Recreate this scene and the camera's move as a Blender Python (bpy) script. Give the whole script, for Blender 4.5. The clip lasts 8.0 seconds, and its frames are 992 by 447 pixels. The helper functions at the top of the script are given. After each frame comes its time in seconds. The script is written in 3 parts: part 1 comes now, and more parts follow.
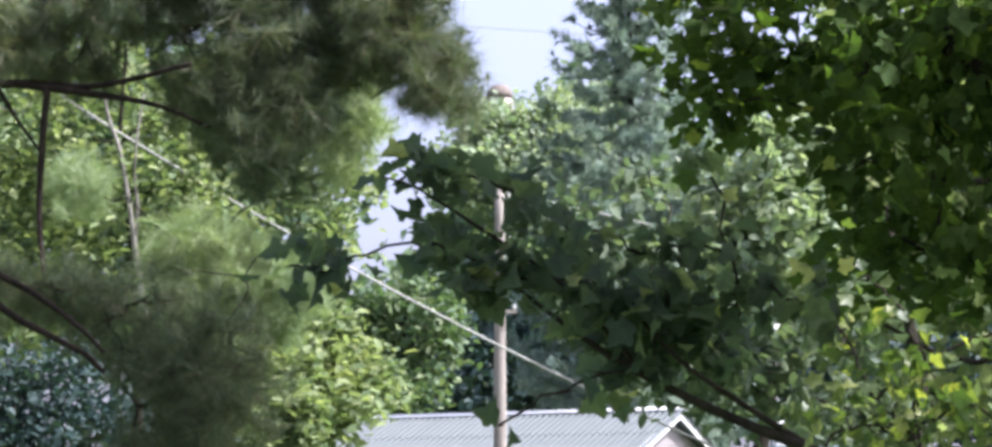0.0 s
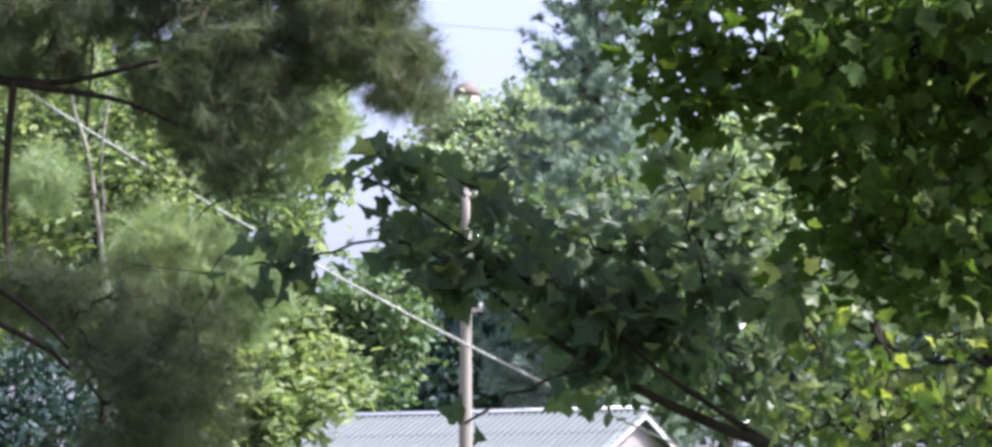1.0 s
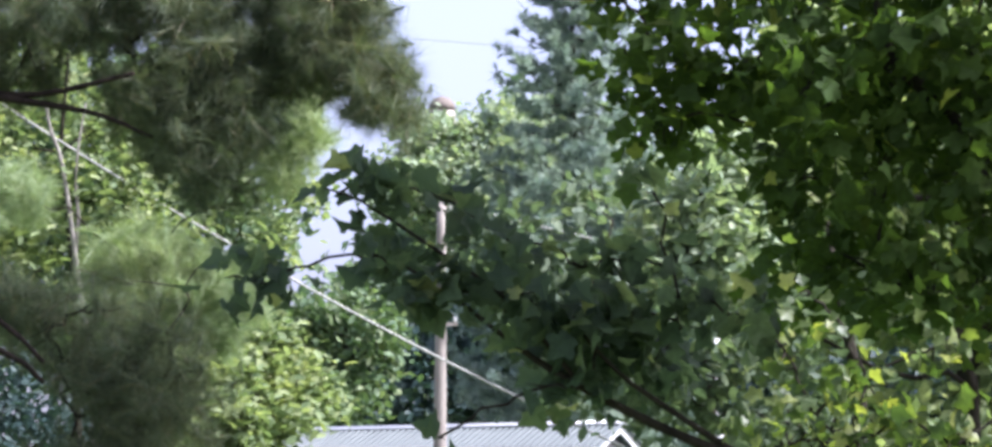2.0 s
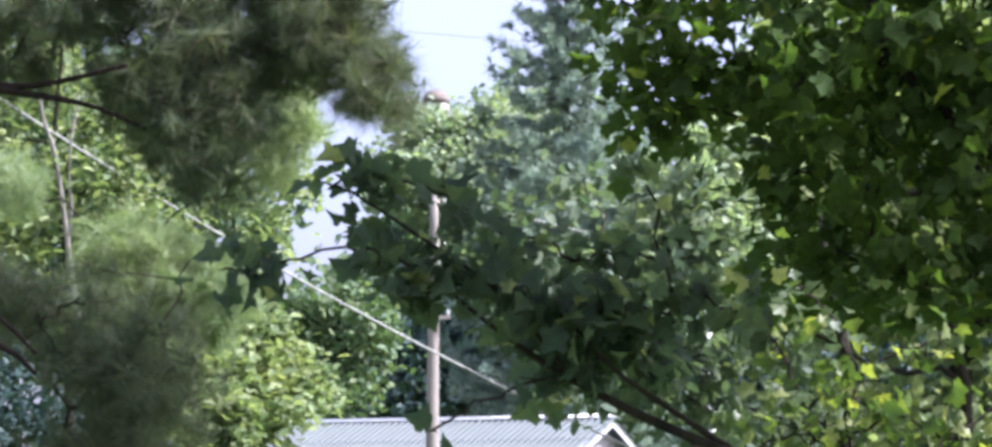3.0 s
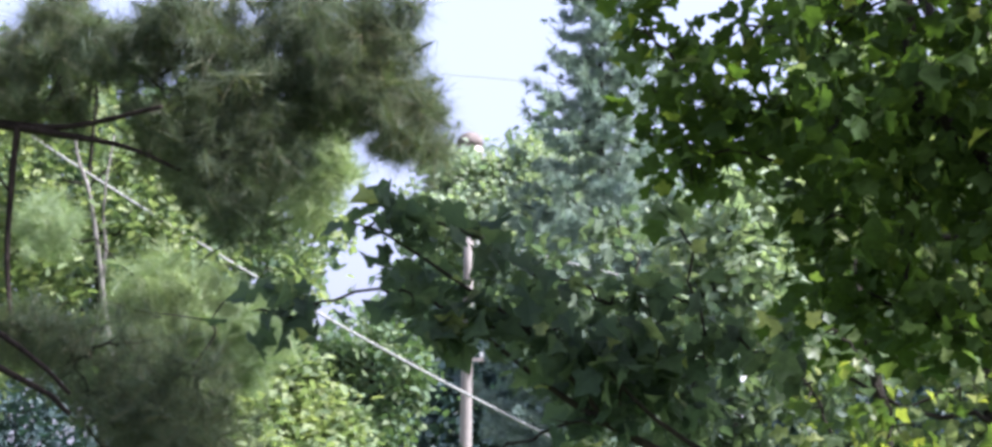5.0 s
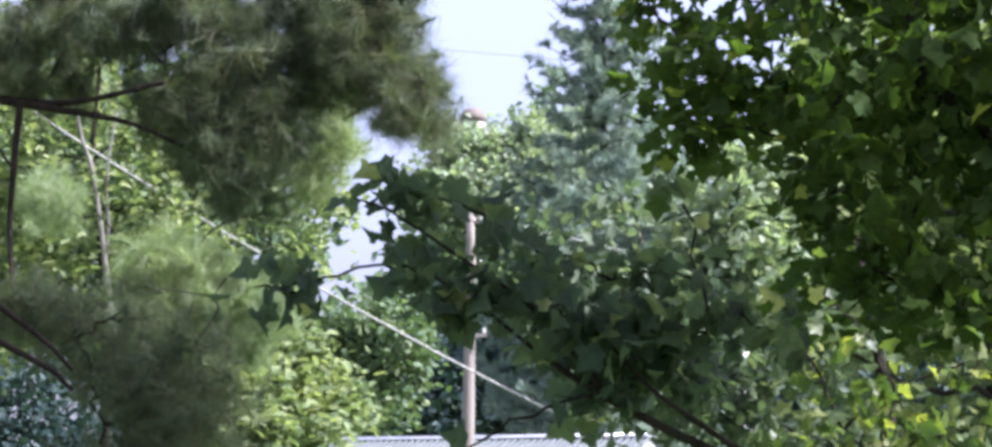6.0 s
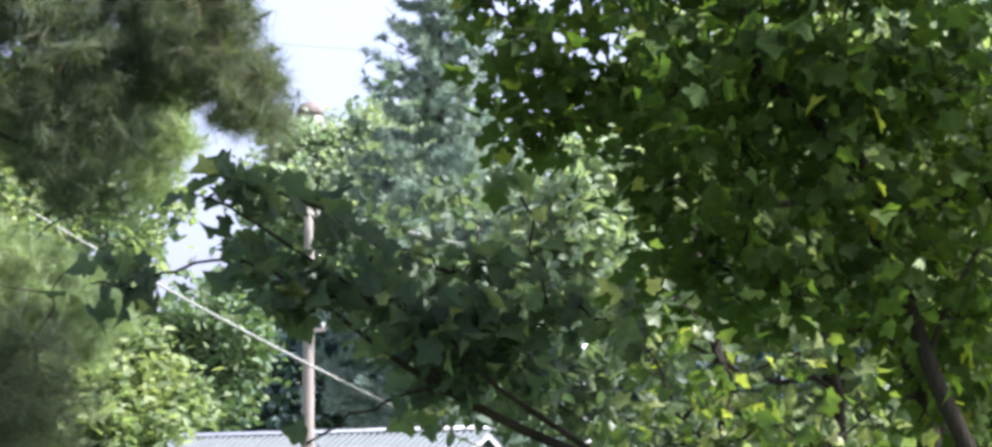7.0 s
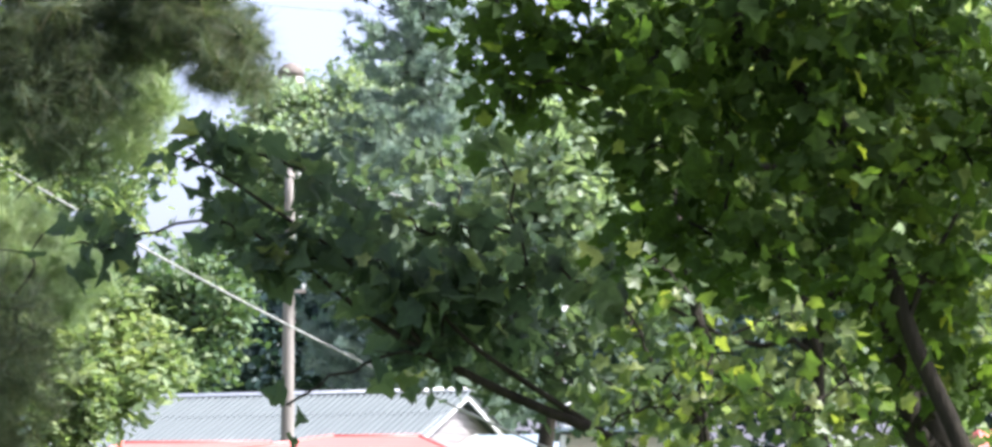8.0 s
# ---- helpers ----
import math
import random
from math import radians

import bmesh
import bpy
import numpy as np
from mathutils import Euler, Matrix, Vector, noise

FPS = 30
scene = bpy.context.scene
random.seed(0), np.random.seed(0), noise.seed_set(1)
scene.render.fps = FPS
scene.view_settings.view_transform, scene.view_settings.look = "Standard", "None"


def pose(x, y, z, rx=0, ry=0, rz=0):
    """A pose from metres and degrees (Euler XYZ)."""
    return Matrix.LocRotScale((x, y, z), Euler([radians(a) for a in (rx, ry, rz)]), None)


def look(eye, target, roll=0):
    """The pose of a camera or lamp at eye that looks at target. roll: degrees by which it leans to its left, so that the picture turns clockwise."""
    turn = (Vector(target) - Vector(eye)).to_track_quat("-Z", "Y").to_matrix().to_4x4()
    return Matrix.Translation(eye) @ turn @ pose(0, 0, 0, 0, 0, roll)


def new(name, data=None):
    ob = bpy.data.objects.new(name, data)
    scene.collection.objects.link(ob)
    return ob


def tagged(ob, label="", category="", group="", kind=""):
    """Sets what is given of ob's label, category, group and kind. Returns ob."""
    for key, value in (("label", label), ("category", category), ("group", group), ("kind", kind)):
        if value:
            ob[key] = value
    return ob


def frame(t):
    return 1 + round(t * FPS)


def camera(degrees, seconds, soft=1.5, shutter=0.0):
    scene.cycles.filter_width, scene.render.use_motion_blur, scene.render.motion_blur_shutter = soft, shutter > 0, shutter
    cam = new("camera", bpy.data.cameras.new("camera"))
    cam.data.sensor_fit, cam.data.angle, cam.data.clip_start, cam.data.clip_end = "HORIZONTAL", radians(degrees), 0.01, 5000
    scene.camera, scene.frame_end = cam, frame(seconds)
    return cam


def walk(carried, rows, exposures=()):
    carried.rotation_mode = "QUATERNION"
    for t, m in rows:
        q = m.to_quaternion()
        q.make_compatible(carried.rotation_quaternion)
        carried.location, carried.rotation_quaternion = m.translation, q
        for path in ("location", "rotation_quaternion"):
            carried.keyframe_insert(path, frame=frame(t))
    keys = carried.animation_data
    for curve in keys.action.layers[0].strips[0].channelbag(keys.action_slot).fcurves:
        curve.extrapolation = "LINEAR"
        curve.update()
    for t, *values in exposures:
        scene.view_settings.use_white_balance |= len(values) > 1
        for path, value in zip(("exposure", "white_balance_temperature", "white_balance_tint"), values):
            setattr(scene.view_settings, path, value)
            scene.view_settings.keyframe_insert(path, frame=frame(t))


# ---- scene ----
cam = camera(20, 8.0, soft=3.15)

# A person stands on the lawn and turns the long lens by hand: seconds, turn to the left, tilt upwards, lean.
EYE = (0.0, 0.0, 1.6)
TURNS = [
    (0, -0.450, 6.492, -0.38), (0.5, 0.034, 6.143, -0.32), (1, -1.134, 6.453, -0.16), (1.5, -1.480, 6.690, -0.05),
    (2, -1.647, 6.744, -0.05), (2.2, -1.734, 6.635, -0.00), (3.3, -1.717, 6.609, 0.25), (3.5, -1.662, 6.822, 0.30),
    (4, -1.465, 7.249, 0.23), (4.5, -1.266, 7.556, 0.54), (4.7, -1.195, 7.545, 0.53), (5.8, -0.939, 7.049, 0.49),
    (6, -1.036, 6.974, 0.48), (6.5, -3.333, 7.455, 0.07), (7, -4.353, 6.845, -0.36), (7.5, -4.749, 6.188, -0.33),
    (8, -4.747, 6.072, -0.16)]
walk(cam, [(t, pose(*EYE, 90 + tilt, 0, turn) @ pose(0, 0, 0, 0, 0, lean)) for t, turn, tilt, lean in TURNS], [(0, 2.58, 5780, 17), (4.2, 2.7, 5560, 20), (6, 2.64, 5620, 20), (7.2, 2.78, 5780, 14), (8, 2.78, 5780, 12)])

# ---- light ----
SUN_TURN, SUN_HEIGHT = 104.0, 50.0  # degrees clockwise from the view's axis, and above the horizon
world = bpy.data.worlds.new("sky")
scene.world = world
world.use_nodes = True
wn, wl = world.node_tree.nodes, world.node_tree.links
sky = wn.new("ShaderNodeTexSky")
sky.sky_type, sky.sun_disc = "NISHITA", False
sky.sun_elevation, sky.sun_rotation = radians(SUN_HEIGHT), radians(SUN_TURN)
sky.air_density, sky.dust_density, sky.ozone_density = 0.6, 8.0, 2.0
veil = wn.new("ShaderNodeMix")  # thin high haze over the whole sky
veil.data_type = "RGBA"
veil.inputs["Factor"].default_value = 0.6
veil.inputs["B"].default_value = (0.88, 0.82, 0.92, 1)
wl.new(sky.outputs["Color"], veil.inputs["A"])
wl.new(veil.outputs["Result"], wn["Background"].inputs["Color"])
wn["Background"].inputs["Strength"].default_value = 0.15
sun = new("sun", bpy.data.lights.new("sun", "SUN"))
sun.data.energy, sun.data.angle, sun.data.color = 2.2, radians(0.53), (1.0, 0.95, 0.86)
to_sun = Vector((math.sin(radians(SUN_TURN)) * math.cos(radians(SUN_HEIGHT)), math.cos(radians(SUN_TURN)) * math.cos(radians(SUN_HEIGHT)), math.sin(radians(SUN_HEIGHT))))
sun.matrix_world = look(to_sun * 50, (0, 0, 0))


# ---- materials ----
def shader(name, rough=0.7, metal=0.0, spec=0.5):
    m = bpy.data.materials.new(name)
    m.use_nodes = True
    b = m.node_tree.nodes["Principled BSDF"]
    b.inputs["Roughness"].default_value, b.inputs["Metallic"].default_value = rough, metal
    b.inputs["Specular IOR Level"].default_value = spec
    return m, m.node_tree.nodes, m.node_tree.links, b


def ramp_of(nodes, links, source, stops):
    r = nodes.new("ShaderNodeValToRGB")
    while len(r.color_ramp.elements) < len(stops):
        r.color_ramp.elements.new(0.5)
    for e, (at, col) in zip(r.color_ramp.elements, stops):
        e.position, e.color = at, (*col, 1)
    links.new(source, r.inputs["Fac"])
    return r.outputs["Color"]


def noise_of(nodes, links, scale, detail=4, stretch=(1, 1, 1)):
    c, mp, n = nodes.new("ShaderNodeTexCoord"), nodes.new("ShaderNodeMapping"), nodes.new("ShaderNodeTexNoise")
    mp.inputs["Scale"].default_value = stretch
    n.inputs["Scale"].default_value, n.inputs["Detail"].default_value = scale, detail
    links.new(c.outputs["Object"], mp.inputs["Vector"])
    links.new(mp.outputs["Vector"], n.inputs["Vector"])
    return n.outputs["Fac"]


def mixed(nodes, links, fac, a, b, how="MIX"):
    m = nodes.new("ShaderNodeMix")
    m.data_type, m.blend_type = "RGBA", how
    for socket, value in ((m.inputs["Factor"], fac), (m.inputs["A"], a), (m.inputs["B"], b)):
        if hasattr(value, "is_output"):
            links.new(value, socket)
        else:
            socket.default_value = value
    return m.outputs["Result"]


def surface(name, dark, light, scale=6.0, rough=0.7, metal=0.0, bump=0.2, fine=60.0, stretch=(1, 1, 1), spec=0.5):
    """A weathered surface: large stains, fine grain, a little relief."""
    m, n, l, b = shader(name, rough, metal, spec)
    stain = ramp_of(n, l, noise_of(n, l, scale, 5, stretch), [(0.3, dark), (0.7, light)])
    grain = noise_of(n, l, fine, 3, stretch)
    l.new(mixed(n, l, 0.35, stain, ramp_of(n, l, grain, [(0.3, dark), (0.7, light)])), b.inputs["Base Color"])
    if bump:
        bp = n.new("ShaderNodeBump")
        bp.inputs["Strength"].default_value, bp.inputs["Distance"].default_value = bump, 0.02
        l.new(grain, bp.inputs["Height"])
        l.new(bp.outputs["Normal"], b.inputs["Normal"])
    return m


def leaf_material(name, stops, through_light=0.4, rough=0.5, spec=0.4, thin=(1.2, 1.3, 0.65), single=False):
    """Leaves that differ from one another, let some sun through and shine a little."""
    m, n, l, b = shader(name, rough, 0.0, spec)
    if single:
        pick = n.new("ShaderNodeObjectInfo").outputs["Random"]
    else:
        pick = n.new("ShaderNodeNewGeometry").outputs["Random Per Island"]
    col = ramp_of(n, l, pick, stops)
    patch = ramp_of(n, l, noise_of(n, l, 1.3, 3), [(0.3, (0.75, 0.8, 0.8)), (0.7, (1.15, 1.1, 0.95))])
    col = mixed(n, l, 1.0, col, patch, "MULTIPLY")
    vein = ramp_of(n, l, noise_of(n, l, 38.0, 2), [(0.35, (0.8, 0.8, 0.8)), (0.65, (1.1, 1.1, 1.1))])
    col = mixed(n, l, 1.0, col, vein, "MULTIPLY")
    l.new(col, b.inputs["Base Color"])
    tr, mix = n.new("ShaderNodeBsdfTranslucent"), n.new("ShaderNodeMixShader")
    l.new(mixed(n, l, 1.0, col, (*thin, 1), "MULTIPLY"), tr.inputs["Color"])
    mix.inputs["Fac"].default_value = through_light
    l.new(b.outputs["BSDF"], mix.inputs[1])
    l.new(tr.outputs["BSDF"], mix.inputs[2])
    l.new(mix.outputs["Shader"], n["Material Output"].inputs["Surface"])
    return m


# the last stop paints highlights on the few leaves that catch light
GUM = [(0.0, (0.044, 0.066, 0.054)), (0.5, (0.054, 0.078, 0.060)), (0.93, (0.070, 0.097, 0.066)), (1.0, (0.200, 0.220, 0.120))]
# sapling leaves: the lime end has the sun's glow put into the colour
SUNLIT_LIME = [(0.0, (0.045, 0.075, 0.03)), (0.55, (0.07, 0.105, 0.038)), (0.85, (0.12, 0.15, 0.05)), (1.0, (0.26, 0.28, 0.085))]
leaf_gum = leaf_material("lobed_leaf", GUM, 0.52, 0.65, 0.12, (1.6, 1.75, 0.85))
leaf_gum_single = leaf_material("single_lobed_leaf", GUM, 0.52, 0.65, 0.12, (1.6, 1.75, 0.85), single=True)
# sunny copy of the lobed leaf; its lime stops paint sunlit leaves
OLIVE = [(0.0, (0.040, 0.066, 0.022)), (0.5, (0.047, 0.076, 0.023)), (0.95, (0.058, 0.090, 0.027)), (0.98, (0.100, 0.125, 0.035)), (1.0, (0.280, 0.310, 0.065))]
leaf_olive = leaf_material("sunny_lobed_leaf", OLIVE, 0.52, 0.68, 0.08, (1.6, 1.8, 0.55))
leaf_sunlit = leaf_material("sunlit_lime_leaf", SUNLIT_LIME, 0.5, 0.45, 0.4, (1.3, 1.4, 0.45))
leaf_sunlit_single = leaf_material("single_sunlit_lime_leaf", SUNLIT_LIME, 0.5, 0.45, 0.4, (1.3, 1.4, 0.45), single=True)
leaf_olive_single = leaf_material("single_sunny_leaf", OLIVE, 0.52, 0.68, 0.08, (1.6, 1.8, 0.55), single=True)
# shade and sunlight put into two separate leaf colours
leaf_shade = leaf_material("shaded_oak_leaf", [(0.0, (0.066, 0.098, 0.076)), (0.6, (0.095, 0.132, 0.096)), (1.0, (0.140, 0.178, 0.118))], 0.4, 0.6, 0.2)
leaf_sunny = leaf_material("sunlit_bush_leaf", [(0.0, (0.115, 0.160, 0.088)), (0.5, (0.178, 0.228, 0.125)), (1.0, (0.275, 0.312, 0.175))], 0.4, 0.65, 0.12)
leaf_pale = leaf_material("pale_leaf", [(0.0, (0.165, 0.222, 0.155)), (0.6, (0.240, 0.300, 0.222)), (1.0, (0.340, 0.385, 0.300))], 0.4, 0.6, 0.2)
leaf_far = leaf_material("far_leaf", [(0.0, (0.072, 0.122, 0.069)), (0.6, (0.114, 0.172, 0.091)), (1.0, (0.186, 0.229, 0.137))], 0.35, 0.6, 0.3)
# shade put into the leaf colour, for the woods and the low tree
leaf_dark = leaf_material("shade_dark_leaf", [(0.0, (0.02, 0.042, 0.046)), (0.6, (0.032, 0.06, 0.063)), (1.0, (0.05, 0.08, 0.08))], 0.25, 0.6, 0.3)
leaf_blue = leaf_material("spruce_needle", [(0.0, (0.155, 0.212, 0.192)), (0.6, (0.228, 0.295, 0.268)), (1.0, (0.350, 0.422, 0.380))], 0.3, 0.6, 0.3, (1.1, 1.2, 0.9))
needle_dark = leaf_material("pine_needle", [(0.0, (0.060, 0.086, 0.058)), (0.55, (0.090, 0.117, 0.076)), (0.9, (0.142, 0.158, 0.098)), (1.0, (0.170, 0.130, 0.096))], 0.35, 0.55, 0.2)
# lighter copy of the pine needles, with the sunlight in its colour
needle_light = leaf_material("sunlit_pine_needle", [(0.0, (0.133, 0.200, 0.103)), (0.6, (0.221, 0.286, 0.145)), (1.0, (0.324, 0.372, 0.233))], 0.35, 0.45, 0.4)
# darker than plain pine bark: the crown's shade is in the colour
bark_pine = surface("shaded_pine_bark", (0.011, 0.009, 0.008), (0.03, 0.023, 0.019), 9, 0.95, 0, 0.8, 45, (1, 1, 0.3), 0.06)
bark_grey = surface("grey_bark", (0.011, 0.01, 0.008), (0.034, 0.029, 0.022), 8, 0.95, 0, 0.7, 40, (1, 1, 0.3), 0.08)
bark_pale = surface("pale_bark", (0.09, 0.083, 0.074), (0.24, 0.225, 0.2), 9, 0.9, 0, 0.5, 30, (1, 1, 0.5), 0.15)
pole_wood = surface("weathered_pole_wood", (0.14, 0.122, 0.108), (0.235, 0.212, 0.19), 4, 0.85, 0, 0.5, 40, (1, 1, 0.08))
roof_metal = surface("galvanised_roof_metal", (0.052, 0.064, 0.066), (0.090, 0.104, 0.106), 0.9, 0.6, 0.1, 0.05, 25, (1, 0.4, 1))
trim_white = surface("white_trim_paint", (0.4, 0.4, 0.39), (0.55, 0.55, 0.53), 3, 0.5, 0, 0.05)
siding_pale = surface("pale_siding", (0.17, 0.155, 0.152), (0.23, 0.213, 0.206), 2, 0.65, 0, 0.05)
siding_beige = surface("beige_siding", (0.24, 0.22, 0.17), (0.33, 0.3, 0.24), 2, 0.7, 0, 0.05)
red_metal = surface("sun_faded_red_roof_paint", (0.36, 0.085, 0.07), (0.43, 0.115, 0.095), 1.0, 0.45, 0, 0.05)
blue_grey = surface("blue_grey_roof_felt", (0.13, 0.17, 0.21), (0.2, 0.24, 0.28), 2, 0.8, 0, 0.2)
cable_grey = surface("pale_cable_sheath", (0.2, 0.2, 0.185), (0.3, 0.3, 0.28), 3, 0.5, 0, 0.05)
wire_dark = surface("dark_wire", (0.1, 0.1, 0.11), (0.16, 0.16, 0.17), 3, 0.5, 0.4, 0.0)
steel = surface("galvanised_steel", (0.4, 0.41, 0.42), (0.55, 0.56, 0.57), 8, 0.4, 0.8, 0.05)
tank_rust = surface("rusty_brown_tank_paint", (0.085, 0.072, 0.062), (0.13, 0.105, 0.09), 1.5, 0.85, 0, 0.1)
tank_white = surface("chalky_tank_paint", (0.22, 0.18, 0.165), (0.3, 0.25, 0.225), 1.5, 0.6, 0, 0.1)
grass = surface("lawn", (0.045, 0.08, 0.02), (0.1, 0.13, 0.045), 0.25, 0.9, 0, 0.6, 14)


# ---- building blocks ----
def part(name, bm, material, parent=None, label=""):
    """Links a bmesh as one mesh object under a thing or a part."""
    me = bpy.data.meshes.new(name)
    bm.normal_update()
    bm.to_mesh(me)
    bm.free()
    me.materials.append(material)
    ob = new(name, me)
    ob.parent = parent
    return tagged(ob, label) if label else ob


def holder(name, place=(0, 0, 0), turn=0.0, **tags):
    ob = new(name)
    ob.matrix_world = pose(*place, 0, 0, turn)
    return tagged(ob, **tags)


def box(bm, size, centre, bevel=0.0, m=None):
    r = bmesh.ops.create_cube(bm, size=1.0, matrix=(m or Matrix()) @ Matrix.Translation(centre) @ Matrix.Diagonal((*size, 1)))
    if bevel:
        edges = list({e for v in r["verts"] for e in v.link_edges})
        bmesh.ops.bevel(bm, geom=edges, offset=bevel, segments=2, affect="EDGES", profile=0.7)


def tube(bm, points, radii, sides=8):
    """A round, tapering rod through points."""
    pts = [Vector(p) for p in points]
    rings = []
    for i, p in enumerate(pts):
        along = (pts[min(i + 1, len(pts) - 1)] - pts[max(i - 1, 0)]).normalized()
        side = along.cross(Vector((0.31, 0.2, 0.93)) if abs(along.z) < 0.9 else Vector((1, 0.1, 0))).normalized()
        other = along.cross(side)
        r = radii[i] if isinstance(radii, (list, tuple)) else radii
        rings.append([bm.verts.new(p + r * (math.cos(a) * side + math.sin(a) * other)) for a in (2 * math.pi * k / sides for k in range(sides))])
    for a, b in zip(rings, rings[1:]):
        for k in range(sides):
            bm.faces.new((a[k], a[(k + 1) % sides], b[(k + 1) % sides], b[k])).smooth = True
    bm.faces.new(rings[0][::-1])
    bm.faces.new(rings[-1])


def bent(a, b, r0, r1, rng, wobble=0.06, steps=6, rise=0.0):
    """Points and radii of a limb from a to b, crooked and tapering."""
    a, b = Vector(a), Vector(b)
    reach = (b - a).length
    pts = []
    for i in range(steps + 1):
        s = i / steps
        off = Vector((rng.uniform(-1, 1), rng.uniform(-1, 1), rng.uniform(-1, 1))) * reach * wobble * math.sin(math.pi * s)
        pts.append(a.lerp(b, s) + off + Vector((0, 0, rise * reach * math.sin(math.pi * s))))
    return pts, [r0 + (r1 - r0) * (i / steps) for i in range(steps + 1)]


# Leaf outlines: points in the leaf's plane, the stalk at the origin, the tip along x.
def lobed_leaf():
    """A broad leaf with five lobes as a fan, folded along its midrib, the tip hanging."""
    rim = []
    for k in range(15):
        ang = -2.65 + 5.3 * k / 14
        far = 0.45 + 0.13 * math.cos(5 * ang) + 0.07 * math.cos(ang) - 0.1 * (abs(ang) > 2.4)
        rim.append((0.32 + far * math.cos(ang), far * math.sin(ang), 0.3 * abs(far * math.sin(ang)) - 0.25 * far * max(0.0, math.cos(ang)) ** 2))
    v = np.array([(0.3, 0.0, 0.02)] + rim)
    f = [(0, i, i % len(rim) + 1) for i in range(1, len(rim) + 1)]
    return v, f


def oval_leaf():
    v = np.array([(0, 0, 0), (0.35, -0.27, 0.06), (0.75, -0.2, 0.05), (1, 0, -0.05), (0.75, 0.2, 0.05), (0.35, 0.27, 0.06), (0.5, 0, -0.03)])
    return v, [(6, i, (i + 1) % 6) for i in range(6)]


def flake_leaf():
    """Four triangles for a spray of leaves far off."""
    v = np.array([(0, 0, 0), (0.5, -0.35, 0.12), (1, 0.05, 0), (0.45, 0.35, -0.12), (0.2, 0.5, 0.3), (0.8, 0.55, 0.1)])
    return v, [(0, 1, 2), (0, 2, 3), (0, 5, 4)]


def needle_tuft(rng, count=26, spread=1.15, width=0.016):
    """A brush of long needles round a shoot along x."""
    v, f = [], []
    for i in range(count):
        a, s = rng.uniform(0, 2 * math.pi), rng.uniform(0.15, spread)
        d = Vector((math.cos(s), math.sin(s) * math.cos(a), math.sin(s) * math.sin(a)))
        base = Vector((rng.uniform(-0.45, 0.1), 0, 0))
        w = d.cross(Vector((rng.uniform(-1, 1), rng.uniform(-1, 1), rng.uniform(-1, 1)))).normalized() * width
        tip = base + d * rng.uniform(0.75, 1.05) + Vector((0, 0, -0.06))
        k = len(v)
        v += [base - w, base + w, tip]
        f.append((k, k + 1, k + 2))
    return np.array([tuple(p) for p in v]), f


def strewn(name, shape, places, sizes, rng, material, parent=None, lift=0.5, droop=0.3, toward=None, label=""):
    """One mesh of many copies of a leaf shape at places, turned by chance. lift: how much they face upwards."""
    v, f = shape
    n = len(places)
    face = rng.normal(size=(n, 3)) + np.array((0, 0, lift * 2.2))
    face /= np.linalg.norm(face, axis=1)[:, None]
    tip = rng.normal(size=(n, 3)) if toward is None else toward + rng.normal(size=(n, 3)) * 0.45
    tip[:, 2] -= droop
    tip -= face * np.sum(tip * face, axis=1)[:, None]
    tip /= np.linalg.norm(tip, axis=1)[:, None] + 1e-9
    side = np.cross(face, tip)
    axes = np.stack((tip, side, face), axis=1)
    pts = np.einsum("kj,nji->nki", v, axes) * np.asarray(sizes)[:, None, None] + places[:, None, :]
    tri = np.asarray(f)
    faces = (tri[None] + (np.arange(n) * len(v))[:, None, None]).reshape(-1, 3)
    me = bpy.data.meshes.new(name)
    me.vertices.add(n * len(v))
    me.vertices.foreach_set("co", pts.reshape(-1).astype(np.float32))
    me.loops.add(faces.size)
    me.loops.foreach_set("vertex_index", faces.reshape(-1).astype(np.int32))
    me.polygons.add(len(faces))
    me.polygons.foreach_set("loop_start", np.arange(0, faces.size, 3, dtype=np.int32))
    me.update(calc_edges=True)
    me.materials.append(material)
    ob = new(name, me)
    ob.parent = parent
    return tagged(ob, label, kind="stuff")


def clouds(clumps, twigs, leaves, rng, fluff=0.3, shell=0.6):
    """Leaf places in clumps (x, y, z and three half-widths): twigs spread in each clump, leaves gathered round each twig."""
    out, heads = [], []
    for x, y, z, rx, ry, rz in clumps:
        half = np.array((rx, ry, rz))
        k = max(1, int(twigs * (rx * rz) ** 0.9))
        d = rng.normal(size=(k, 3))
        d /= np.linalg.norm(d, axis=1)[:, None]
        heart = np.array((x, y, z)) + d * half * (rng.uniform(0, 1, (k, 1)) ** (1 - shell))
        heads.append(heart)
        per = rng.poisson(leaves, k)
        for h, m in zip(heart, per):
            out.append(h + rng.normal(size=(m, 3)) * fluff)
    return np.concatenate(out), np.concatenate(heads)


def twig_mesh(name, heads, roots, rng, material, parent, thick=0.008, sides=4, every=1):
    """Thin twigs from the nearest root to each head, in one mesh."""
    bm = bmesh.new()
    roots = np.asarray(roots)
    for h in heads[::every]:
        r = roots[np.argmin(np.sum((roots - h) ** 2, axis=1))]
        a, b = Vector(r), Vector(h)
        mid = a.lerp(b, 0.55) + Vector(rng.normal(size=3)) * (b - a).length * 0.08
        tube(bm, [a, mid, b], [thick * 1.6, thick, thick * 0.4], sides)
    return tagged(part(name, bm, material, parent), kind="stuff")


